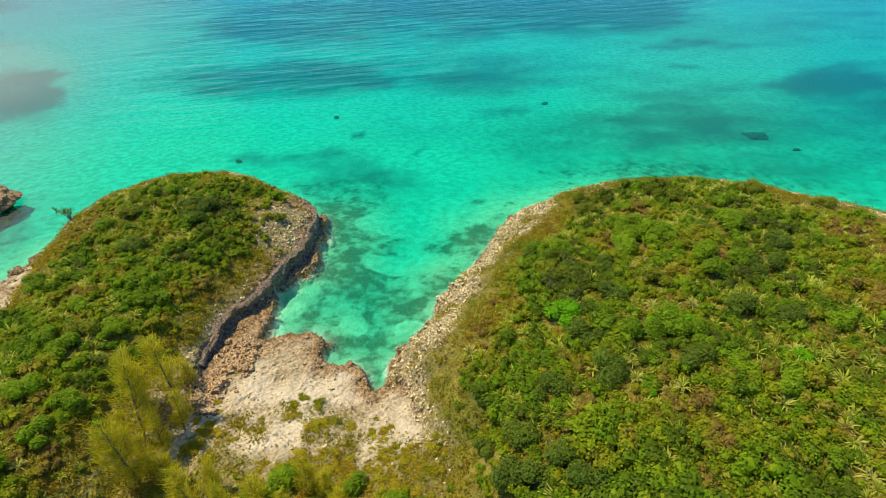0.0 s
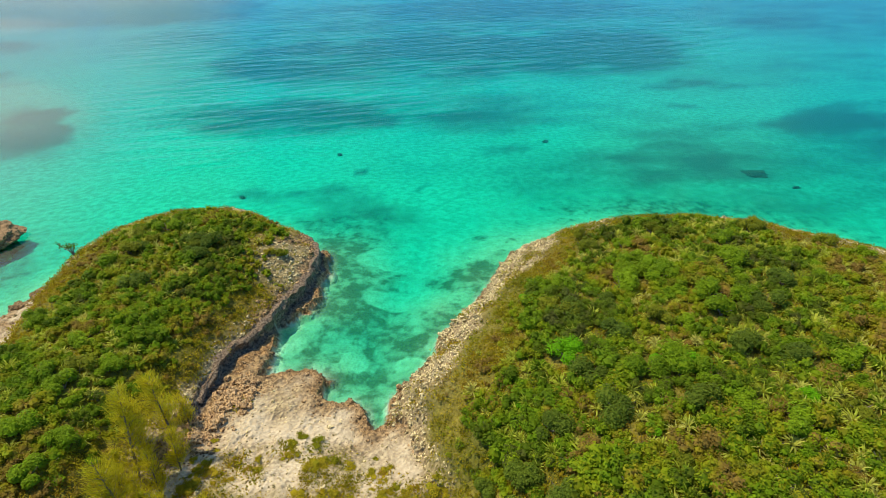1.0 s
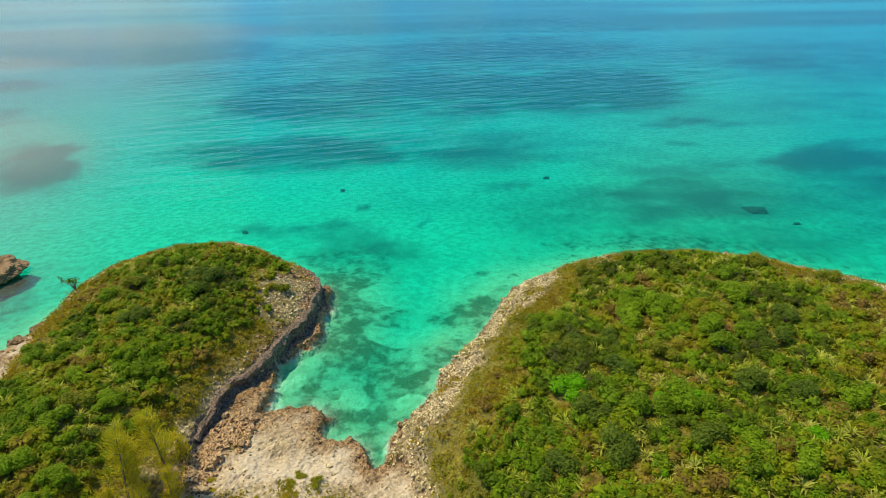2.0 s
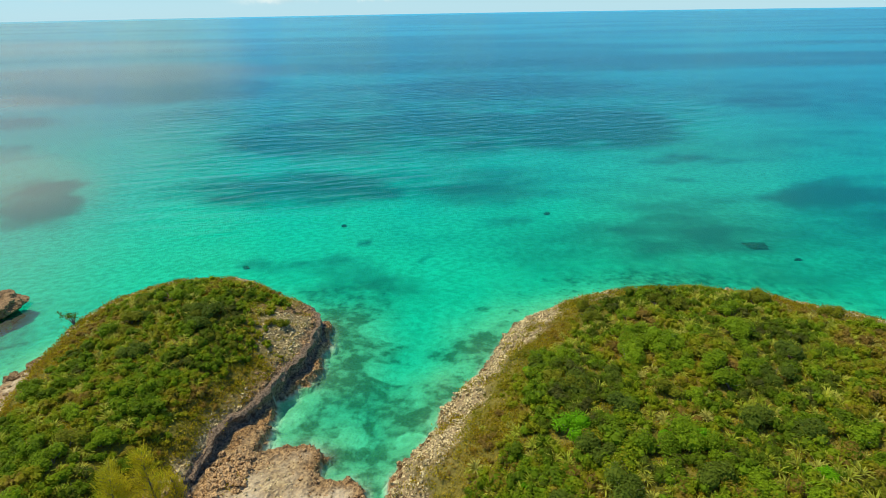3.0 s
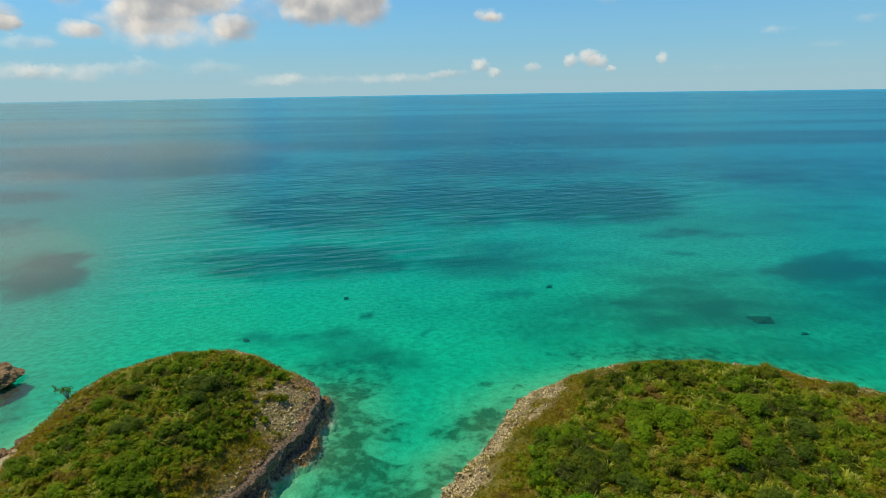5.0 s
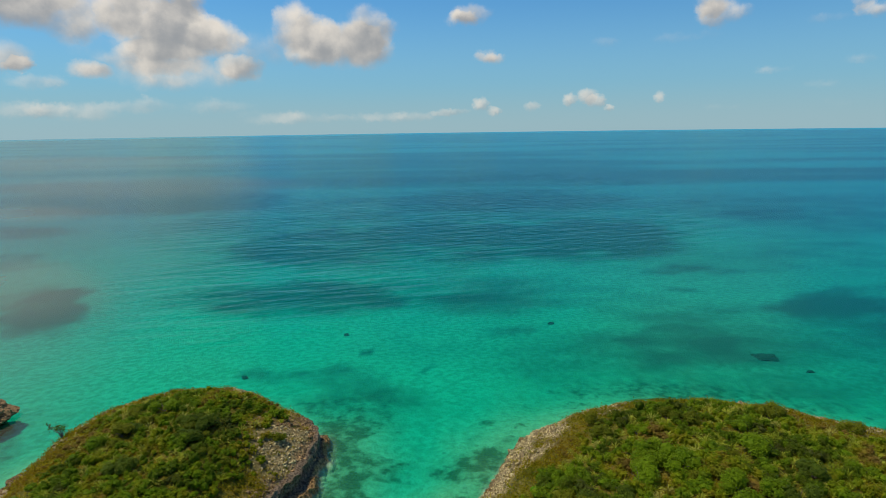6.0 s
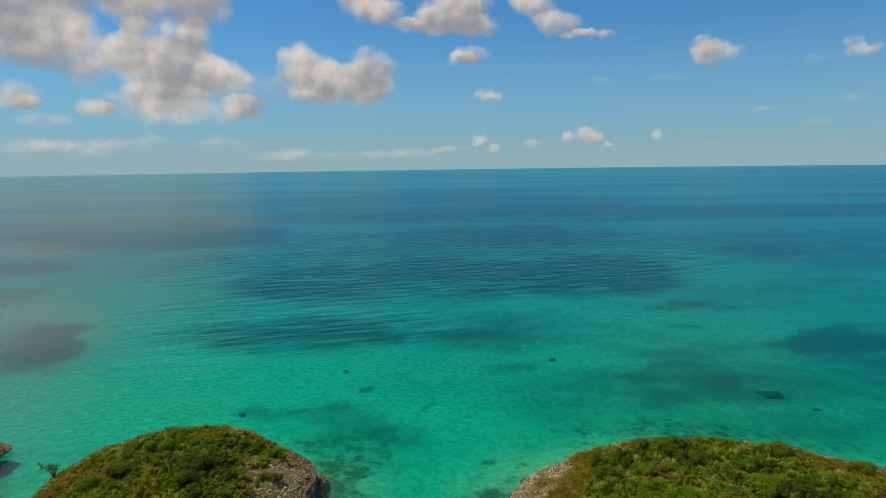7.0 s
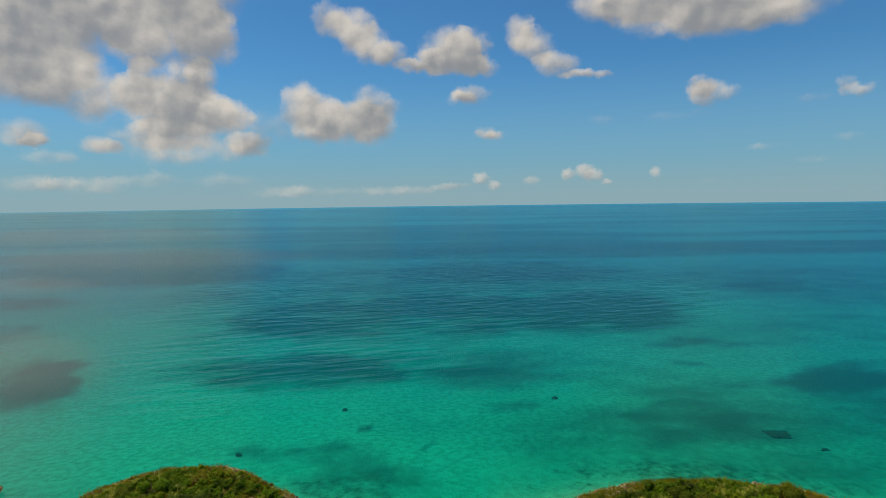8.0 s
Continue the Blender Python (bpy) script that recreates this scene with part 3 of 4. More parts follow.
BLADE_TONES = [(.230, .276, .017), (.356, .402, .029), (.425, .448, .052), (.437, .414, .081)]
SHRUB, SHRUB_MASS = foliage_material("shrub_leaves", SHRUB_TONES, False), foliage_material("scrub_leaves", SHRUB_TONES, True)
LOW_MASS = foliage_material("herb_leaves", LOW_TONES, True)
BLADE, BLADE_MASS = foliage_material("palm_blades", BLADE_TONES, False), foliage_material("palm_blade_mass", BLADE_TONES, True)
GREEN = foliage_material("fresh_green_leaves", [(.144, .226, .007), (.226, .329, .009)], False)
DARK = foliage_material("dark_green_leaves", [(.090, .138, .014), (.150, .198, .014)], False)
OLIVE = foliage_material("dull_olive_leaves", [(.134, .162, .009), (.224, .235, .013)], False)
HERB = foliage_material("cushion_plant_leaves", LOW_TONES, False)
LIME = foliage_material("lime_green_leaves", [(.13, .33, .004), (.18, .42, .005)], False)
NEEDLE = foliage_material("casuarina_needles", [(.46, .40, .015), (.58, .49, .02)], False, 0.6)


def bark_material():
    m, t, b = material("grey_brown_bark")
    n = place_noise(t, 9, 5)
    t.links.new(mixed(t, spread(t, n, .3, .7), (.09, .065, .045), (.22, .18, .13)), b.inputs["Base Color"])
    b.inputs["Roughness"].default_value = 0.9
    bumped(t, b, n, .6, .03)
    return m


def stone_material(name, dark, light):
    m, t, b = material(name)
    g = t.nodes.new("ShaderNodeNewGeometry")
    fine = place_noise(t, 5, 6)
    c = mixed(t, spread(t, fine, .34, .62), dark, light)
    h = t.nodes.new("ShaderNodeHueSaturation")
    t.links.new(c, h.inputs["Color"])
    t.links.new(spread(t, g.outputs["Random Per Island"], 0, 1, .6, 1.3), h.inputs["Value"])
    t.links.new(h.outputs[0], b.inputs["Base Color"])
    b.inputs["Roughness"].default_value = 0.92
    b.inputs["Specular IOR Level"].default_value = 0.2
    bumped(t, b, fine, .9, .12)
    return m


BARK = bark_material()
PALE_STONE = stone_material("pale_limestone_stones", (.12, .09, .035), (.66, .53, .27))
BROWN_STONE = stone_material("brown_limestone_stones", (.10, .058, .026), (.44, .285, .135))
# cliff rock tone, darkened to carry the shade of the face too
CLIFF = stone_material("grey_cliff_and_shade", (.07, .045, .027), (.25, .18, .115))
REEF = stone_material("dark_reef_rock", (.08, .10, .08), (.17, .19, .145))
REEF_PALE = stone_material("sandy_reef_rock", (.16, .20, .16), (.28, .32, .25))


# ---- shapes ----
def turned(rng, n):
    v = rng.normal(size=(n, 3))
    return v / np.linalg.norm(v, axis=1, keepdims=True)


def flakes(centres, normals, long, wide, rng):
    """A diamond of four corners at each centre."""
    n = len(centres)
    side = np.cross(normals, turned(rng, n))
    side /= np.linalg.norm(side, axis=1, keepdims=True) + 1e-9
    up = np.cross(normals, side)
    a, b = side * np.reshape(long, (-1, 1)), up * np.reshape(wide, (-1, 1))
    v = np.stack([centres + a, centres + b, centres - a, centres - b], 1).reshape(-1, 3)
    return v, np.arange(n * 4).reshape(n, 4)


def shrub_shape(seed, leaves=190, leaf=0.12):
    """A low uneven bush about 2 wide and 1.2 high, of lobes that are clad in leaves."""
    rng = np.random.default_rng(seed)
    lobes = int(rng.integers(4, 8))
    c = np.stack([rng.uniform(-.6, .6, lobes), rng.uniform(-.6, .6, lobes), rng.uniform(.22, .66, lobes)], 1)
    r = rng.uniform(.30, .54, lobes)
    k = rng.integers(0, lobes, leaves)
    d = turned(rng, leaves)
    d[:, 2] = np.abs(d[:, 2]) * 1.1 - .2
    d /= np.linalg.norm(d, axis=1, keepdims=True)
    p = c[k] + d * (r[k] * rng.uniform(.84, 1.12, leaves))[:, None]
    p[:, 2] = np.maximum(p[:, 2], .03)
    nrm = d * .75 + turned(rng, leaves) * .5 + np.array([0, 0, .65])
    nrm /= np.linalg.norm(nrm, axis=1, keepdims=True)
    size = rng.uniform(.7, 1.35, leaves) * leaf
    leafy = flakes(p, nrm, size, size * .62, rng)
    core = []
    for q in range(lobes):
        ball = BALL1[0] * rng.uniform(.6, .95, (len(BALL1[0]), 1)) * r[q] * .98 + c[q]
        core.append((ball, np.concatenate([BALL1[1], BALL1[1][:, 2:3]], axis=1)))
    return leafy, joined(core)


def rosette_shape(seed, blades=32):
    """Arching pointed blades round one foot, about 2 wide."""
    rng = np.random.default_rng(seed)
    v, f = [], []
    for k in range(blades):
        a, tilt_up = k * 2.4 + rng.uniform(-.3, .3), rng.uniform(.15, 1.25)
        out, side = np.array([math.cos(a), math.sin(a), 0]), np.array([-math.sin(a), math.cos(a), 0])
        length, wide = rng.uniform(.65, 1.05), rng.uniform(.04, .065)
        p0 = out * .06 + np.array([0, 0, .12])
        p1 = p0 + (out * math.cos(tilt_up) + np.array([0, 0, math.sin(tilt_up)])) * length * .55
        p2 = p1 + (out * math.cos(tilt_up - .6) + np.array([0, 0, math.sin(tilt_up - .6)])) * length * .45
        n = len(v)
        v += [p0 - side * wide * .5, p0 + side * wide * .5, p1 + side * wide, p1 - side * wide, p2 + side * .012, p2 - side * .012]
        f += [(n, n + 1, n + 2, n + 3), (n + 3, n + 2, n + 4, n + 5)]
    return np.array(v), np.array(f)


def tuft_shape(seed, leaves=20):
    rng = np.random.default_rng(seed)
    p = np.stack([rng.normal(0, .34, leaves), rng.normal(0, .34, leaves), rng.uniform(.02, .22, leaves)], 1)
    nrm = turned(rng, leaves) + np.array([0, 0, .8])
    nrm /= np.linalg.norm(nrm, axis=1, keepdims=True)
    size = rng.uniform(.065, .15, leaves)
    return flakes(p, nrm, size, size * .5, rng)


def ball_shape(level):
    bm = bmesh.new()
    bmesh.ops.create_icosphere(bm, subdivisions=level, radius=1.0)
    v = np.array([p.co[:] for p in bm.verts])
    f = np.array([[p.index for p in q.verts] for q in bm.faces])
    bm.free()
    return v, f


BALL1, BALL2, BALL3, BALL5 = ball_shape(1), ball_shape(2), ball_shape(3), ball_shape(5)


def stone_shape(seed):
    """An angular broken stone about 1 across, its foot a little under 0."""
    rng = np.random.default_rng(seed)
    v = BALL1[0] * rng.uniform(.55, 1.15, (len(BALL1[0]), 1)) * np.array([.5, .42, .34]) * rng.uniform(.8, 1.2, 3)
    return v + np.array([0, 0, .12]), BALL1[1]


def rough_ball(ball, seed, size, lump=.35, fine=.12):
    """A ball roughened by noise, stretched to size."""
    out = []
    for p in ball[0]:
        q = Vector(p)
        r = 1 + lump * noise.noise(q * 1.3 + Vector((seed * 7.1, 0, 0))) + fine * noise.noise(q * 4.1 + Vector((0, seed * 3.3, 0)))
        out.append(q * r)
    return np.array(out) * np.array(size)


def massed(shapes, spots, rng, lean=None):
    """Many copies of some shapes in one set of arrays; spots are rows of x, y, z, scale."""
    vs, fs, tones, at = [], [], [], 0
    which = rng.integers(0, len(shapes), len(spots))
    turn = rng.uniform(0, 2 * math.pi, len(spots))
    for k, (sv, sf) in enumerate(shapes):
        own = which == k
        if not own.any():
            continue
        p, a = spots[own], turn[own]
        ca, sa_ = np.cos(a)[:, None], np.sin(a)[:, None]
        x = (sv[:, 0] * ca - sv[:, 1] * sa_) * p[:, 3:4] + p[:, 0:1]
        y = (sv[:, 0] * sa_ + sv[:, 1] * ca) * p[:, 3:4] + p[:, 1:2]
        z = sv[:, 2] * p[:, 3:4] * rng.uniform(.8, 1.25, (len(p), 1)) + p[:, 2:3]
        vs.append(np.stack([x, y, z], -1).reshape(-1, 3))
        fs.append((sf[None] + (np.arange(len(p)) * len(sv))[:, None, None]).reshape(-1, sf.shape[1]) + at)
        tone = rng.uniform(0, 1, len(p))
        if lean is not None:
            tone = np.clip(tone * .5 + lean[own], 0, 1)
        tones.append(np.repeat(tone, len(sv)))
        at += len(p) * len(sv)
    return np.concatenate(vs), np.concatenate(fs), np.concatenate(tones)


def ground_z(x, y):
    return land_height(np.asarray(x, float), np.asarray(y, float))[0]


def part(name, me, parent, label=""):
    ob = new(name, me)
    ob.parent = parent
    return tagged(ob, label)


def stand(name, x, y, z, turn=0.0, scale=1.0):
    """An empty foot for a thing with parts."""
    ob = new(name)
    ob.empty_display_size = 0.2
    ob.location, ob.rotation_euler, ob.scale = (x, y, z), (0, 0, turn), (scale, scale, scale)
    return ob


def tube(path, radii, sides=5):
    """A tapered limb along a path of points."""
    v, f = [], []
    for k, (p, r) in enumerate(zip(path, radii)):
        way = Vector(path[min(k + 1, len(path) - 1)]) - Vector(path[max(k - 1, 0)])
        a = way.orthogonal().normalized()
        b = way.cross(a).normalized()
        for s in range(sides):
            an = 2 * math.pi * s / sides
            v.append(Vector(p) + a * math.cos(an) * r + b * math.sin(an) * r)
        if k:
            for s in range(sides):
                i, j = (k - 1) * sides + s, (k - 1) * sides + (s + 1) % sides
                f.append((i, j, j + sides, i + sides))
    return np.array([list(q) for q in v]), np.array(f)


def joined(pieces):
    vs, fs, at = [], [], 0
    for v, f in pieces:
        vs.append(v)
        fs.append(f + at)
        at += len(v)
    return np.concatenate(vs), np.concatenate(fs)


# ---- scrub ----
# patches of one growth: centre, radius (m), shift of tone (down to dark green, up to dry brown)
GROWTH = [(44, 50, 7, .35), (36, 30, 5, .3), (46, 38, 7, .35), (28, 24, 4, .25), (-32, 31, 7, .2), (-29, 25, 5, .2), (20.5, 49.5, 4.5, .22), (18, 46.5, 3.5, .2), (25, 43, 3.5, .2), (17.5, 34.8, 3.6, .18), (24.5, 36.5, 3, -.2), (11.5, 42, 3, -.2), (12.5, 30.5, 4, -.25),
          (16.3, 26.6, 2.2, .75), (20, 41.5, 1.6, .6), (26.9, 43.4, 1.5, .5), (35, 38, 4, .45), (37.6, 53, 5, .4), (40, 44, 6, .45), (31.4, 32.7, 4, .1), (9.5, 34, 1.4, .5),
          (-24.6, 45, 2.6, .55), (-25.4, 40.6, 2.4, .5), (-28, 60, 3.5, -.25), (-35, 65, 3.5, -.1), (-39.2, 57.5, 3, .2), (-33.6, 42.5, 3, .05), (-21.5, 62, 4.5, .4),
          (7, 40, 2.4, .4), (6, 46, 2.2, .4), (-41, 47.6, 4, .2), (29, 27, 4, -.1), (22, 54, 3, .35), (30, 57, 4, .3)]


def growth(x, y):
    total = np.zeros(np.shape(x))
    jx, jy = x + 1.6 * fbm(x, y, 3, 3, 191), y + 1.6 * fbm(x, y, 3, 3, 195)
    for cx, cy, r, shift in GROWTH:
        total = total + shift * (1 - step(.3, 1.3, np.hypot(jx - cx, jy - cy) / r))
    return total


def scrub_spots():
    """Where plants stand: x, y, z, how far inside the scrub, and a random number, on an uneven grid."""
    rng = np.random.default_rng(5)
    step_m = 0.86
    gx, gy = np.meshgrid(np.arange(-56, 64, step_m), np.arange(13, 76, step_m))
    x = (gx + rng.uniform(-.42, .42, gx.shape)).ravel()
    y = (gy + rng.uniform(-.42, .42, gy.shape)).ravel()
    seen = np.abs(x) < .78 * (.83 * y + 21) + 3
    x, y = x[seen], y[seen]
    parts = land_parts(x, y)
    z, off = land_height(x, y, parts)
    scrub = dict(ground_attributes(x, y, z, parts, off))["scrub"]
    w, e, s = parts
    inner = np.maximum(step(0.2, 4.5, w), step(5.8, 10.5, e - 8 * step(32, 46, x) - 2 * step(5, 10, x) * step(31, 22, x) * step(52, 60, y)))
    inner = np.where((e > 0) & (y < 36), np.maximum(inner, step(2, 7, e)), inner)
    saddle = (w < 0) & (e < 2)
    inner = np.where(saddle, step(27, 21, y) * .8, inner)
    return x, y, z, scrub, inner, rng.uniform(0, 1, len(x)), w


def make_scrub():
    rng = np.random.default_rng(8)
    x, y, z, scrub, inner, dice, w = scrub_spots()
    clump = fbm(x, y, 5, 3, 101)
    grows = (dice < (.16 + .84 * inner) * scrub) & (scrub > .3)
    for cx, cy, r in CANOPIES:
        grows &= np.hypot(x - cx, y - cy) > .8 * r
    palmy = .30 + .22 * step(20, 30, x)
    size = (.22 + .46 * inner + .42 * inner * np.maximum(clump, 0)) * rng.uniform(.75, 1.4, len(x)) * (1 + .25 * step(36, 22, y))
    palm = grows & (rng.uniform(0, 1, len(x)) < palmy) & (clump < .6)
    bush = grows & ~palm
    spots = np.stack([x, y, z - .05, size], 1)
    lean = .12 + .14 * (w > 0) + .5 * (1 - inner) + .15 * fbm(x, y, 9, 2, 141) + growth(x, y)

    # the nearest bushes stand singly
    near = bush & (y < 40) & (y > 19) & (np.abs(x - 4) < 34) & (rng.uniform(0, 1, len(x)) < .5)
    pick = np.flatnonzero(near)[:300]
    shapes = [shrub_shape(200 + k, 300, .08) for k in range(6)]
    meshes = [mesh_of("foliage", *s[0], SHRUB) for s in shapes]
    cores = [mesh_of("inner_foliage", s[1][0], s[1][1][:, :3], SHRUB) for s in shapes]
    stem_meshes = []
    for k in range(3):
        r = np.random.default_rng(300 + k)
        limbs = []
        for q in range(5):
            a = q * 1.3 + r.uniform(0, 1)
            tip = (math.cos(a) * .5, math.sin(a) * .5, .6)
            limbs.append(tube([(0, 0, -.05), (tip[0] * .4, tip[1] * .4, .3), tip], [.05, .035, .015], 4))
        stem_meshes.append(mesh_of("stems", *joined(limbs), BARK))
    for k, i in enumerate(pick):
        ob = stand("shrub", *spots[i, :3], rng.uniform(0, 6.28), float(spots[i, 3]) * 1.05)
        part("stems", stem_meshes[k % 3], ob)
        part("foliage", meshes[k % 6], ob)
        part("inner_foliage", cores[k % 6], ob)
        tagged(ob, "low rounded green coastal shrub growing among dense scrub", "shrub", "shrubs on the headlands")
    rest = bush.copy()
    rest[pick] = False
    far = y > 52
    for name, own, kinds in (("scrub", rest & ~far, [shrub_shape(k, 190, .09) for k in range(8)]),
                             ("far_scrub", rest & far, [shrub_shape(20 + k, 105, .12) for k in range(6)])):
        order = int(rng.integers(0, 9999))
        v, f, tone = massed([q[0] for q in kinds], spots[own], np.random.default_rng(order), lean[own])
        v2, f2, tone2 = massed([(q[1][0], q[1][1][:, :3]) for q in kinds], spots[own], np.random.default_rng(order), lean[own])
        core = new("inner_scrub", mesh_of("inner_scrub", v2, f2, SHRUB_MASS, [("tone", tone2)]))
        tagged(core, "dense inner foliage of the coastal scrub", "scrub", kind="stuff")
        ob = new("scrub", mesh_of(name, v, f, SHRUB_MASS, [("tone", tone)]))
        tagged(ob, "dense green and olive coastal scrub covering the headlands", "scrub", kind="stuff")

    # palms: the nearest singly, the rest in one mass
    near = palm & (y < 50) & (rng.uniform(0, 1, len(x)) < .6)
    pick = np.flatnonzero(near)[:290]
    meshes = [mesh_of("fronds", *rosette_shape(400 + k), BLADE) for k in range(5)]
    stem = mesh_of("stem", *tube([(0, 0, -.25), (.02, .01, 0), (0, 0, .16)], [.10, .09, .07], 6), BARK)
    for k, i in enumerate(pick):
        ob = stand("dwarf_palm", *(spots[i, :3] + np.array([0, 0, .1])), rng.uniform(0, 6.28), float(spots[i, 3]))
        part("fronds", meshes[k % 5], ob)
        part("stem", stem, ob)
        tagged(ob, "spiky yellow-green dwarf palm with arching pointed leaves", "palm", "dwarf palms in the scrub")
    rest = palm.copy()
    rest[pick] = False
    v, f, tone = massed([rosette_shape(420 + k) for k in range(5)], spots[rest] * np.array([1, 1, 1, .98]), rng)
    tagged(new("palm_scrub", mesh_of("palm_scrub", v, f, BLADE_MASS, [("tone", tone)])),
           "spiky yellow-green dwarf palms spread through the scrub", "palms", kind="stuff")


def make_low_plants():
    """Herbs and dry grass that fill the ground between the bushes."""
    rng = np.random.default_rng(12)
    n = 84000
    x, y = rng.uniform(-56, 64, n), rng.uniform(16, 76, n)
    ok = np.abs(x) < .78 * (.83 * y + 21) + 2
    x, y = x[ok], y[ok]
    parts = land_parts(x, y)
    z, off = land_height(x, y, parts)
    scrub = dict(ground_attributes(x, y, z, parts, off))["scrub"]
    inner = np.maximum(step(1, 7, parts[0]), step(6, 12, parts[1]))
    bare = np.where(fbm(x, y, 2.6, 3, 121) > .34, .75, .0) * (z > 1.2) * ((parts[1] < -.5) | (parts[1] > 1.6)) * ((parts[0] < -1.2) | (parts[0] > .3))
    stony = step(5.5, 1.5, np.hypot(x + 19.5, (y - 62) / 1.9)) * .75
    ok = rng.uniform(0, 1, len(x)) < (1 - stony) * np.maximum(scrub * .8 * (.8 + .5 * fbm(x, y, 3, 3, 111)), bare) * np.where(inner > .7, .45, 1.0)
    spots = np.stack([x, y, z - .04, rng.uniform(.5, 1.1, len(x))], 1)[ok]
    v, f, tone = massed([tuft_shape(500 + k, 19) for k in range(6)], spots, rng)
    tagged(new("herb_cover", mesh_of("herb_cover", v, f, LOW_MASS, [("tone", tone)])),
           "olive brown low herbs and dry grass between the shrubs", "ground cover", kind="stuff")


CANOPIES = []       # where broad bushes stand, and how wide; the scrub leaves room for them


def canopy_bush(name, x, y, size, seed, mat, label, group, leaves=1250):
    """A broad rounded bush: stems, leaves, and the dense foliage inside."""
    rng = np.random.default_rng(seed)
    ob = stand(name, x, y, float(ground_z(x, y)) - .05, rng.uniform(0, 6), size)
    limbs = [tube([(0, 0, -.05), (math.cos(a) * .2, math.sin(a) * .2, .35), (math.cos(a) * .5, math.sin(a) * .5, .6)], [.05, .03, .015], 4) for a in (0, 1.6, 3.1, 4.7)]
    part("stems", mesh_of("stems", *joined(limbs), BARK), ob)
    CANOPIES.append((x, y, size))
    (v, f), (v2, f2) = shrub_shape(seed, leaves, .12 / (size + .55))
    part("foliage", mesh_of("foliage", v, f, mat), ob)
    part("inner_foliage", mesh_of("inner_foliage", v2, f2[:, :3], mat), ob)
    tagged(ob, label, "shrub", group)


def make_canopy_bushes():
    for k, (x, y, size) in enumerate([(10.3, 37.1, 1.7), (18.9, 34.8, 1.35), (17.4, 35.4, .8), (6.0, 33.0, .6), (14.8, 28.6, .6), (8.3, 48.2, .6), (26.6, 30.4, .8)]):
        canopy_bush("lime_shrub", x, y, size, 600 + k, LIME, "bright lime-green rounded shrub standing out of the scrub", "bright shrubs")
    for k, (x, y, size) in enumerate([(-33.2, 32.0, 1.7), (-30.2, 27.9, 1.6), (-31.8, 25.0, 1.7), (-32.2, 36.5, 1.5), (-29.7, 38.9, 1.4), (-29.7, 31.3, 1.4), (-33.6, 42.5, 1.3),
                                      (-35, 65.2, 1.5), (-39.2, 57.5, 1.4), (-41.3, 47.6, 1.4), (20.2, 50, 2.1), (21.6, 47.6, 1.9), (17.5, 46.7, 1.8), (18.6, 49.0, 1.7), (25, 43.8, 1.9), (24.8, 41.1, 1.7),
                                      (18.2, 35.1, 1.9), (15.8, 34.6, 1.7), (20.4, 33.4, 1.5), (24.4, 27.8, 1.6), (22, 30, 1.5), (29.1, 49.6, 1.7), (-12.2, 26.0, 1.5), (-13.6, 24.8, 1.2), (-6.6, 25.4, 1.2), (-3.5, 23.2, 1.3)]):
        canopy_bush("canopy_shrub", x, y, size, 630 + k, GREEN, "broad fresh-green shrub with a rounded dense canopy", "broad green shrubs", 1700)
    for k, (x, y, size) in enumerate([(24.7, 36.5, 1.8), (11.8, 34.6, 1.5), (12.8, 30.4, 1.9), (7.9, 30, 1.5), (11.7, 42.7, 1.6), (18.8, 31.1, 1.6), (-28, 59.9, 1.7), (-30, 61.5, 1.6), (-28.6, 57.6, 1.4), (29, 42, 1.6),
                                      (14.6, 39.4, 1.5), (32.5, 45.5, 1.6), (15.2, 44.4, 1.3), (28, 34.4, 1.6), (-33, 52, 1.5), (-36.4, 60, 1.4),
                                      (3, 26.8, 1.2), (5.3, 26.5, 1.5), (7.5, 25.1, 1.6), (4.2, 23.8, 1.4), (6.4, 22.9, 1.5), (9.2, 22.6, 1.6)]):
        canopy_bush("dark_shrub", x, y, size, 720 + k, DARK, "dense dark-green shrub with a rounded canopy", "dark green shrubs", 1500)
    rng = np.random.default_rng(77)
    made = 0
    while made < 46:
        x, y = rng.uniform(-40, 48), rng.uniform(22, 66)
        w, e, s = land_parts(np.array([x]), np.array([y]))
        if max(w[0] - 4, e[0] - 9) > 0 and abs(x) < .78 * (.83 * y + 21):
            canopy_bush("olive_shrub", x, y, rng.uniform(.9, 1.6), 660 + made, OLIVE if made % 3 else GREEN, "dull olive-green shrub with a low rounded canopy", "broad olive shrubs", 900)
            made += 1


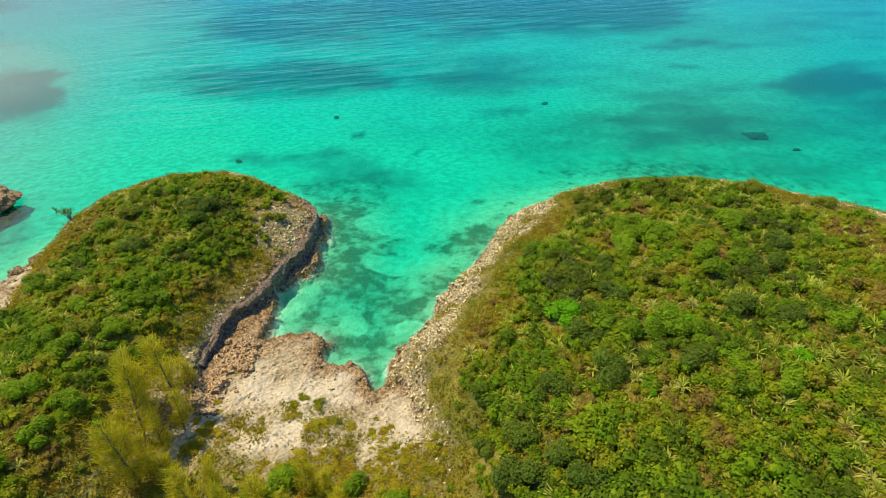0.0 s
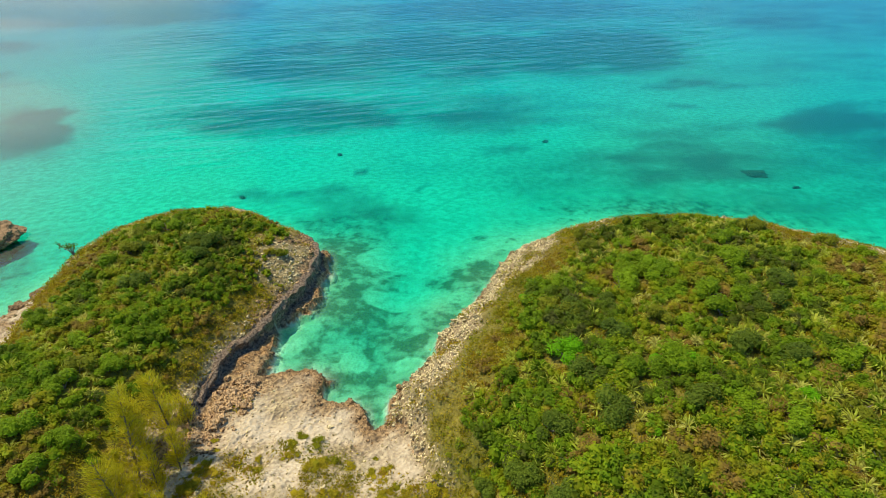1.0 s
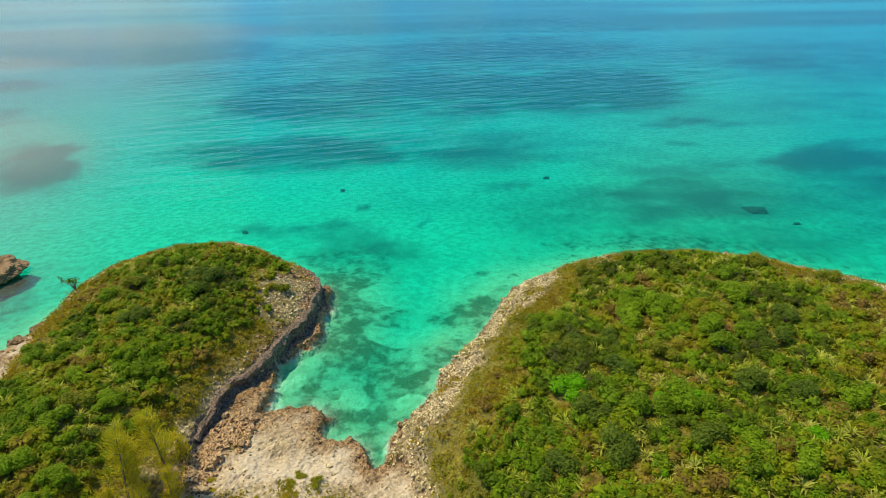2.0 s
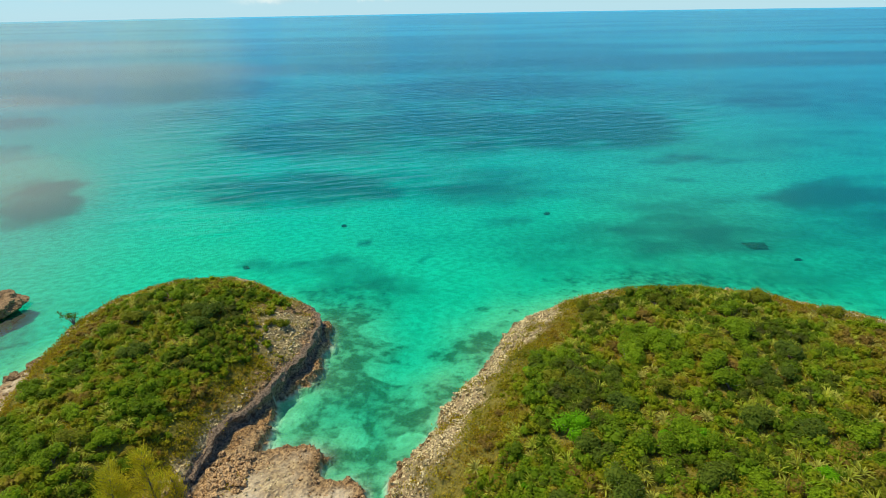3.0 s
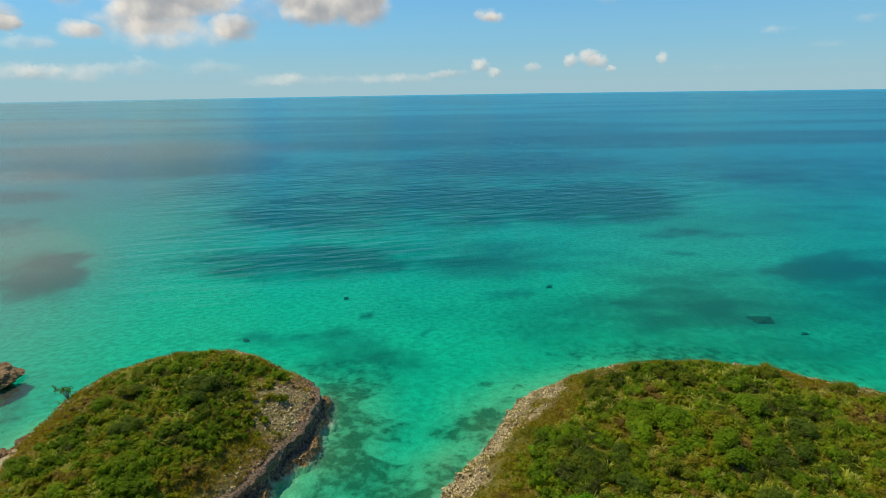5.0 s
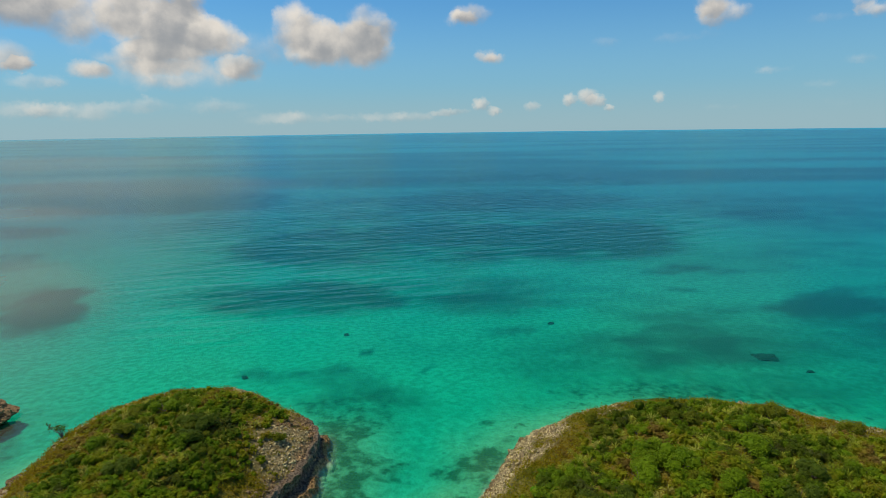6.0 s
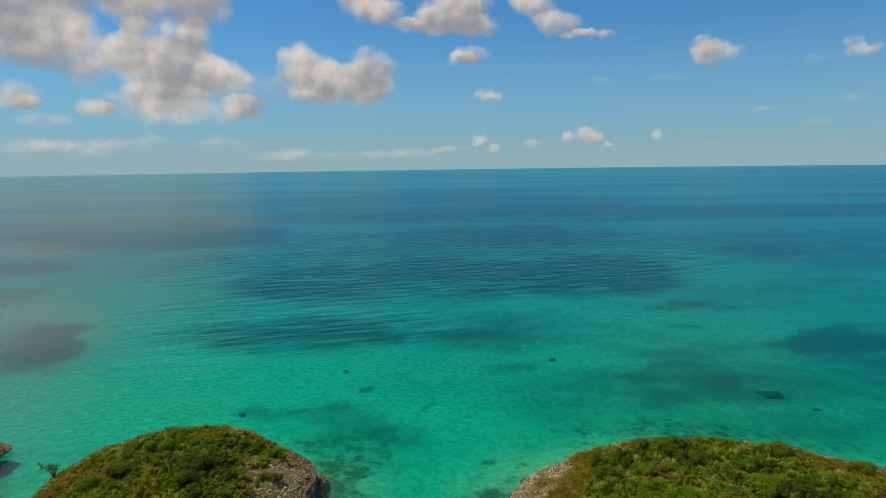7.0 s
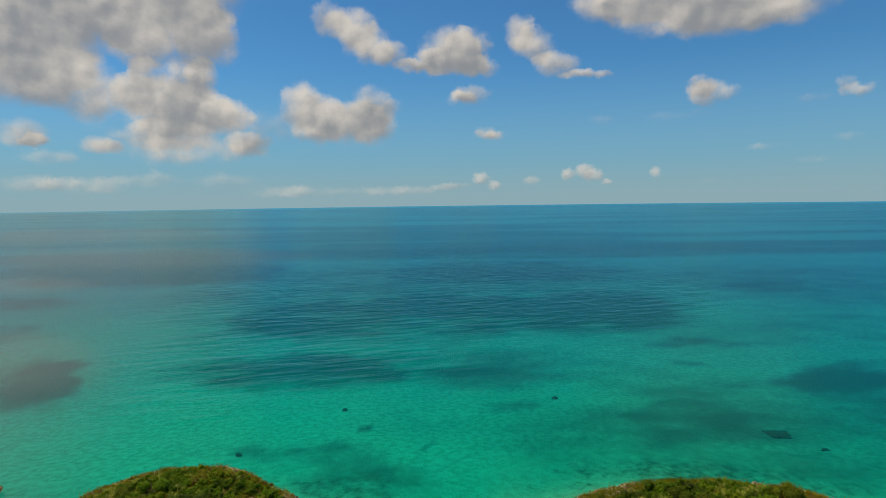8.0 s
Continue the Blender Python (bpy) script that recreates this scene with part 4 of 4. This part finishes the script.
def make_casuarinas():
    """Feathery trees: trunk, limbs, and needle sprays along drooping twigs."""
    for k, (x, y, high) in enumerate([(-22.6, 33.8, 7.6), (-24.2, 30.4, 8.0), (-23.2, 26.6, 7.6), (-25.2, 32.8, 5.6), (-22.0, 29.0, 4.6), (-20.8, 26.6, 4.0), (-22.6, 36.4, 3.4), (-21.4, 31.4, 4.4), (-24.4, 28.4, 5.0), (-10.2, 25.4, 3.6), (-15.5, 23.6, 3.4), (-7.6, 23.6, 3.0), (-12.8, 22.6, 3.2), (-22.6, 27.8, 3.6), (-4.4, 22.4, 2.8), (-18.4, 24.4, 4.6), (-17.0, 25.4, 3.4), (-13.6, 24.2, 3.8), (-11.2, 23.0, 3.4), (-8.8, 25.0, 3.0)]):
        rng = np.random.default_rng(700 + k)
        ob = stand("casuarina_tree", x, y, float(ground_z(x, y)) - .08, 0, 1)
        lean = rng.uniform(-.08, .08, 2)
        trunk = [(lean[0] * s * high, lean[1] * s * high, s * high) for s in np.linspace(0, .96, 7)]
        part("trunk", mesh_of("trunk", *tube(trunk, np.linspace(.10, .015, 7) * high / 6, 6), BARK), ob)
        limbs, pos, way = [], [], []
        for q in range(int(high * 6.5)):
            s = rng.uniform(.06, .97)
            a, reach = rng.uniform(0, 6.28), high * (.06 + .15 * (1 - s) ** .8) * rng.uniform(.7, 1.2)
            p0 = np.array([lean[0] * s * high, lean[1] * s * high, s * high])
            out = np.array([math.cos(a), math.sin(a), 1.0])
            p2 = p0 + out * reach
            limbs.append(tube([p0, p0 + out * reach * .5 + np.array([0, 0, .05]), p2], [.022, .014, .005], 3))
            m = int(62 * reach) + 14
            u = rng.uniform(.15, 1.15, m)
            pos.append(p0 + out * reach * u[:, None] + rng.normal(0, .19, (m, 3)))
            way.append(np.tile(out + np.array([0, 0, .1]), (m, 1)) + rng.normal(0, .45, (m, 3)))
        tagged(part("branchwork", mesh_of("branchwork", *joined(limbs), BARK), ob), kind="stuff")
        pos, way = np.concatenate(pos), np.concatenate(way)
        way /= np.linalg.norm(way, axis=1, keepdims=True)
        side = np.cross(way, turned(rng, len(way)) * .6 + np.array([0, 0, 1.0]))
        side /= np.linalg.norm(side, axis=1, keepdims=True)
        a, b = way * rng.uniform(.14, .32, (len(way), 1)), side * .02
        v = np.stack([pos - a, pos + b, pos + a, pos - b], 1).reshape(-1, 3)
        part("crown", mesh_of("crown", v, np.arange(len(v)).reshape(-1, 4), NEEDLE), ob)
        tagged(ob, "young casuarina tree with feathery yellow-olive needle sprays", "tree", "casuarina trees above the cove")


def make_bent_bush():
    x, y = -45.8, 62.0
    ob = stand("windswept_bush", x, y, float(ground_z(x, y)) - .05)
    rng = np.random.default_rng(41)
    limbs, pos = [], []
    for q in range(9):
        tip = np.array([-1.3 + rng.uniform(-.8, 1.1), .4 + rng.uniform(-.5, .5), 1.2 + rng.uniform(-.5, .5)])
        limbs.append(tube([(0, 0, 0), tip * np.array([.35, .4, .6]), tip], [.06, .04, .012], 4))
        pos.append(tip + rng.normal(0, .16, (26, 3)))
    part("branches", mesh_of("branches", *joined(limbs), BARK), ob)
    pos = np.concatenate(pos)
    part("foliage", mesh_of("foliage", *flakes(pos, turned(rng, len(pos)), np.full(len(pos), .11), np.full(len(pos), .06), rng), SHRUB), ob)
    tagged(ob, "small windswept bush leaning out over the shore", "bush")


def make_mats():
    """Low cushion plants on the rock shelf above the cove."""
    rng = np.random.default_rng(91)
    meshes = []
    for k in range(5):
        (v, f), (v2, f2) = shrub_shape(800 + k, 260, .075)
        flat = np.array([1, 1, .38])
        meshes.append((mesh_of("foliage", v * flat, f, HERB), mesh_of("inner_foliage", v2 * flat * np.array([1, 1, .8]), f2[:, :3], HERB)))
    made = 0
    while made < 150:
        x, y = rng.uniform(-22, 0), rng.uniform(23.5, 36)
        if rng.uniform(0, 1) > step(36, 26, y) + .06 or fbm(np.array([x]), np.array([y]), 3, 3, 151)[0] < -.15:
            continue
        w, e, s = land_parts(np.array([x]), np.array([y]))
        if w[0] > -1 or e[0] > 2 or s[0] < 3.5:
            continue
        ob = stand("cushion_plant", x, y, float(ground_z(x, y)) - .04, rng.uniform(0, 6), rng.uniform(.3, .95))
        part("foliage", meshes[made % 5][0], ob)
        part("inner_foliage", meshes[made % 5][1], ob)
        tagged(ob, "low yellow-olive cushion plant spreading on pale rock", "plant", "cushion plants on the shelf")
        made += 1


# ---- stones ----
def make_stones():
    rng = np.random.default_rng(22)
    n = 90000
    x, y = rng.uniform(-55, 62, n), rng.uniform(24, 76, n)
    parts = land_parts(x, y)
    z, off = land_height(x, y, parts)
    at = dict(ground_attributes(x, y, z, parts, off))
    w, e, s = parts
    bare = (1 - at["scrub"]) ** 2 * (z > .15)
    slope = bare * (e > .2)
    tip = bare * (w > .25)
    shelf = bare * (e < .2) * (w < -1.0)
    rim = (np.abs(w - .1) < .5) * (x > -27) * (y > 37) * (y < 73)
    crest = (np.abs(w - .5) < .8) * (y > 60)
    chance = .12 * rim + .5 * crest + 1.0 * slope + 1.0 * tip + .24 * shelf + .6 * shelf * at["brown"]
    keep = rng.uniform(0, 1, n) < chance
    size = rng.uniform(.12, .42, n) * np.where(shelf > .5, .8, 1.25) + .3 * (rng.uniform(0, 1, n) > .96)
    spots = np.stack([x, y, z - .05, size], 1)
    shapes = [stone_shape(900 + k) for k in range(9)]
    brown = at["brown"] > .35
    # the largest stones of the near slope, one by one
    big = np.flatnonzero(keep & (slope > .5) & (y < 56) & (x < 16) & (size > .3))[:290]
    meshes = [mesh_of("stone", *q, PALE_STONE) for q in shapes]
    for k, i in enumerate(big):
        ob = part("stone", meshes[k % 9], shore)
        q = float(size[i]) * 1.25
        ob.location, ob.rotation_euler, ob.scale = (x[i], y[i], z[i] - .02), (rng.uniform(-.3, .3), rng.uniform(-.3, .3), rng.uniform(0, 6)), (q * 1.3, q * .8, q)
    keep[big] = False
    for name, own, mat in (("pale_rubble", keep & ~brown, PALE_STONE), ("brown_rubble", keep & brown, BROWN_STONE)):
        v, f, tone = massed(shapes, spots[own], rng)
        tagged(new(name, mesh_of(name, v, f, mat)), "loose broken limestone stones strewn over the rocky shore", "stones", kind="stuff")
    # boulders at the head of the cove
    ball = [mesh_of("boulder", rough_ball(BALL2, 50 + k, (.5, .42, .36), .9, .6), BALL2[1], BROWN_STONE) for k in range(8)]
    for k in range(190):
        u = rng.uniform(0, 1)
        bx = -19.3 - 2.6 * (1 - u) + rng.normal(0, .8)
        by = 33.5 + 8.5 * u + rng.normal(0, .6)
        ob = new("boulder", ball[k % 8])
        q = rng.uniform(.3, .8) if k % 7 else rng.uniform(.8, 1.3)
        ob.location, ob.rotation_euler, ob.scale = (bx, by, float(ground_z(bx, by)) + .1 * q), (rng.uniform(-.4, .4), rng.uniform(-.4, .4), rng.uniform(0, 6)), (q, q, q)
        tagged(ob, "rough weathered limestone boulder fallen below the low cliff", "boulder", "boulders at the head of the cove")


def make_cliff():
    """The low undercut cliff of the western headland: a lip, a hollow face and a foot on the ledge."""
    line = WEST_RIM[(WEST_RIM[:, 0] > -24.5) & (WEST_RIM[:, 1] > 38) & (WEST_RIM[:, 1] < 71.5)]
    run = np.concatenate([[0], np.cumsum(np.hypot(*np.diff(line, axis=0).T))])
    u = np.arange(0, run[-1], .22)
    p = np.stack([np.interp(u, run, line[:, 0]), np.interp(u, run, line[:, 1])], 1)
    way = np.gradient(p, axis=0)
    way /= np.hypot(way[:, 0], way[:, 1])[:, None]
    out = np.stack([-way[:, 1], way[:, 0]], 1)
    reach = np.arange(-1.6, 1.6, .08)
    q = p[:, None] + out[:, None] * reach[None, :, None]
    rim = reach[np.argmax(land_parts(q[..., 0], q[..., 1])[0] < -.1, axis=1)]
    rim = np.convolve(np.pad(rim, 2, "edge"), np.ones(5) / 5, "valid")
    edge = p + out * rim[:, None]
    top = ground_z(*(edge - out * .4).T)
    foot = np.minimum(ground_z(*(edge + out * 1.3).T), top - .8)
    fade = step(0, 2.5, u) * step(u[-1], u[-1] - 4, u)
    rows = []
    for k, (reach_out, share) in enumerate([(-.8, 1.0), (-.35, 1.02), (.05, 1.0), (.28, .90), (.27, .78), (.12, .64), (.02, .48), (.02, .30), (.14, .14), (.5, -.10)]):
        wob = .22 * fbm(u + 3 * k, u * 0 + k * .8, 1.6, 3, 181) + .10 * fbm(u, u * 0 + k * 2.3, .5, 2, 185)
        spot = edge + out * (reach_out + (wob if k else 0))[:, None] if k else edge + out * reach_out
        z = foot + (top - foot) * share + (.10 * fbm(u, u * 0 + k, .8, 2, 187) if k else -.12) - (1 - fade) * .5
        rows.append(np.concatenate([spot, z[:, None]], 1))
    v = np.stack(rows)
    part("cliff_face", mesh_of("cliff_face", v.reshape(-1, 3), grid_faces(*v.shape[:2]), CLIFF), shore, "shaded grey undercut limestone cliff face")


def crag(name, x, y, z, size, seed, label):
    """A craggy limestone rock, undercut near the water."""
    v = []
    for p in BALL5[0]:
        q = Vector(p)
        n1 = noise.noise(q * 1.2 + Vector((seed * 7.1, 0, 0)))
        n2 = noise.noise(q * 3.4 + Vector((0, seed * 3.3, 0)))
        n3 = abs(noise.noise(q * 8.0 + Vector((0, 0, seed * 5.0))))
        r = 1 + .42 * n1 + .26 * n2 - .20 * n3
        under = 1 - .22 * max(0.0, 1 - abs(q.z + .05) / .22)
        v.append((q.x * r * under * size[0], q.y * r * under * size[1], max(min(q.z * 1.35, .9), -.9) * r * size[2]))
    ob = new(name, mesh_of(name, np.array(v), BALL5[1], BROWN_STONE))
    ob.location = (x, y, z)
    tagged(ob, label, "rock", "craggy rocks in the shallows")


def make_islet():
    crag("rock_islet", -66.9, 73.0, .2, (5.4, 4.4, 2.0), 9, "jagged brown limestone islet standing in shallow water")
    crag("shore_rock", -48.9, 58.6, .4, (1.5, 1.9, 1.1), 12, "craggy brown rock at the edge of a small beach")
    crag("shore_rock", -50.6, 56.6, .3, (1.2, 1.2, .8), 15, "craggy brown rock at the edge of a small beach")


def make_coral_heads():
    for k, (x, y, a, b) in enumerate([(58.6, 98.6, 1.9, 1.6), (23.4, 121, .6, .5), (-21.0, 114.5, .5, .4), (-34.5, 91.5, .5, .4), (62.4, 91.6, .7, .4)]):
        ob = new("coral_head", mesh_of("coral_head", rough_ball(BALL5, 70 + k, (a, b, .45), .7, .3), BALL5[1], REEF if k < 1 else REEF_PALE))
        ob.location = (x, y, float(ground_z(x, y)) - .05)
        tagged(ob, "dark coral head under water on the pale sea bed", "coral", "coral heads offshore")


make_islet()
make_coral_heads()
make_casuarinas()
make_bent_bush()
make_canopy_bushes()
make_scrub()
make_low_plants()
make_mats()
make_cliff()
make_stones()
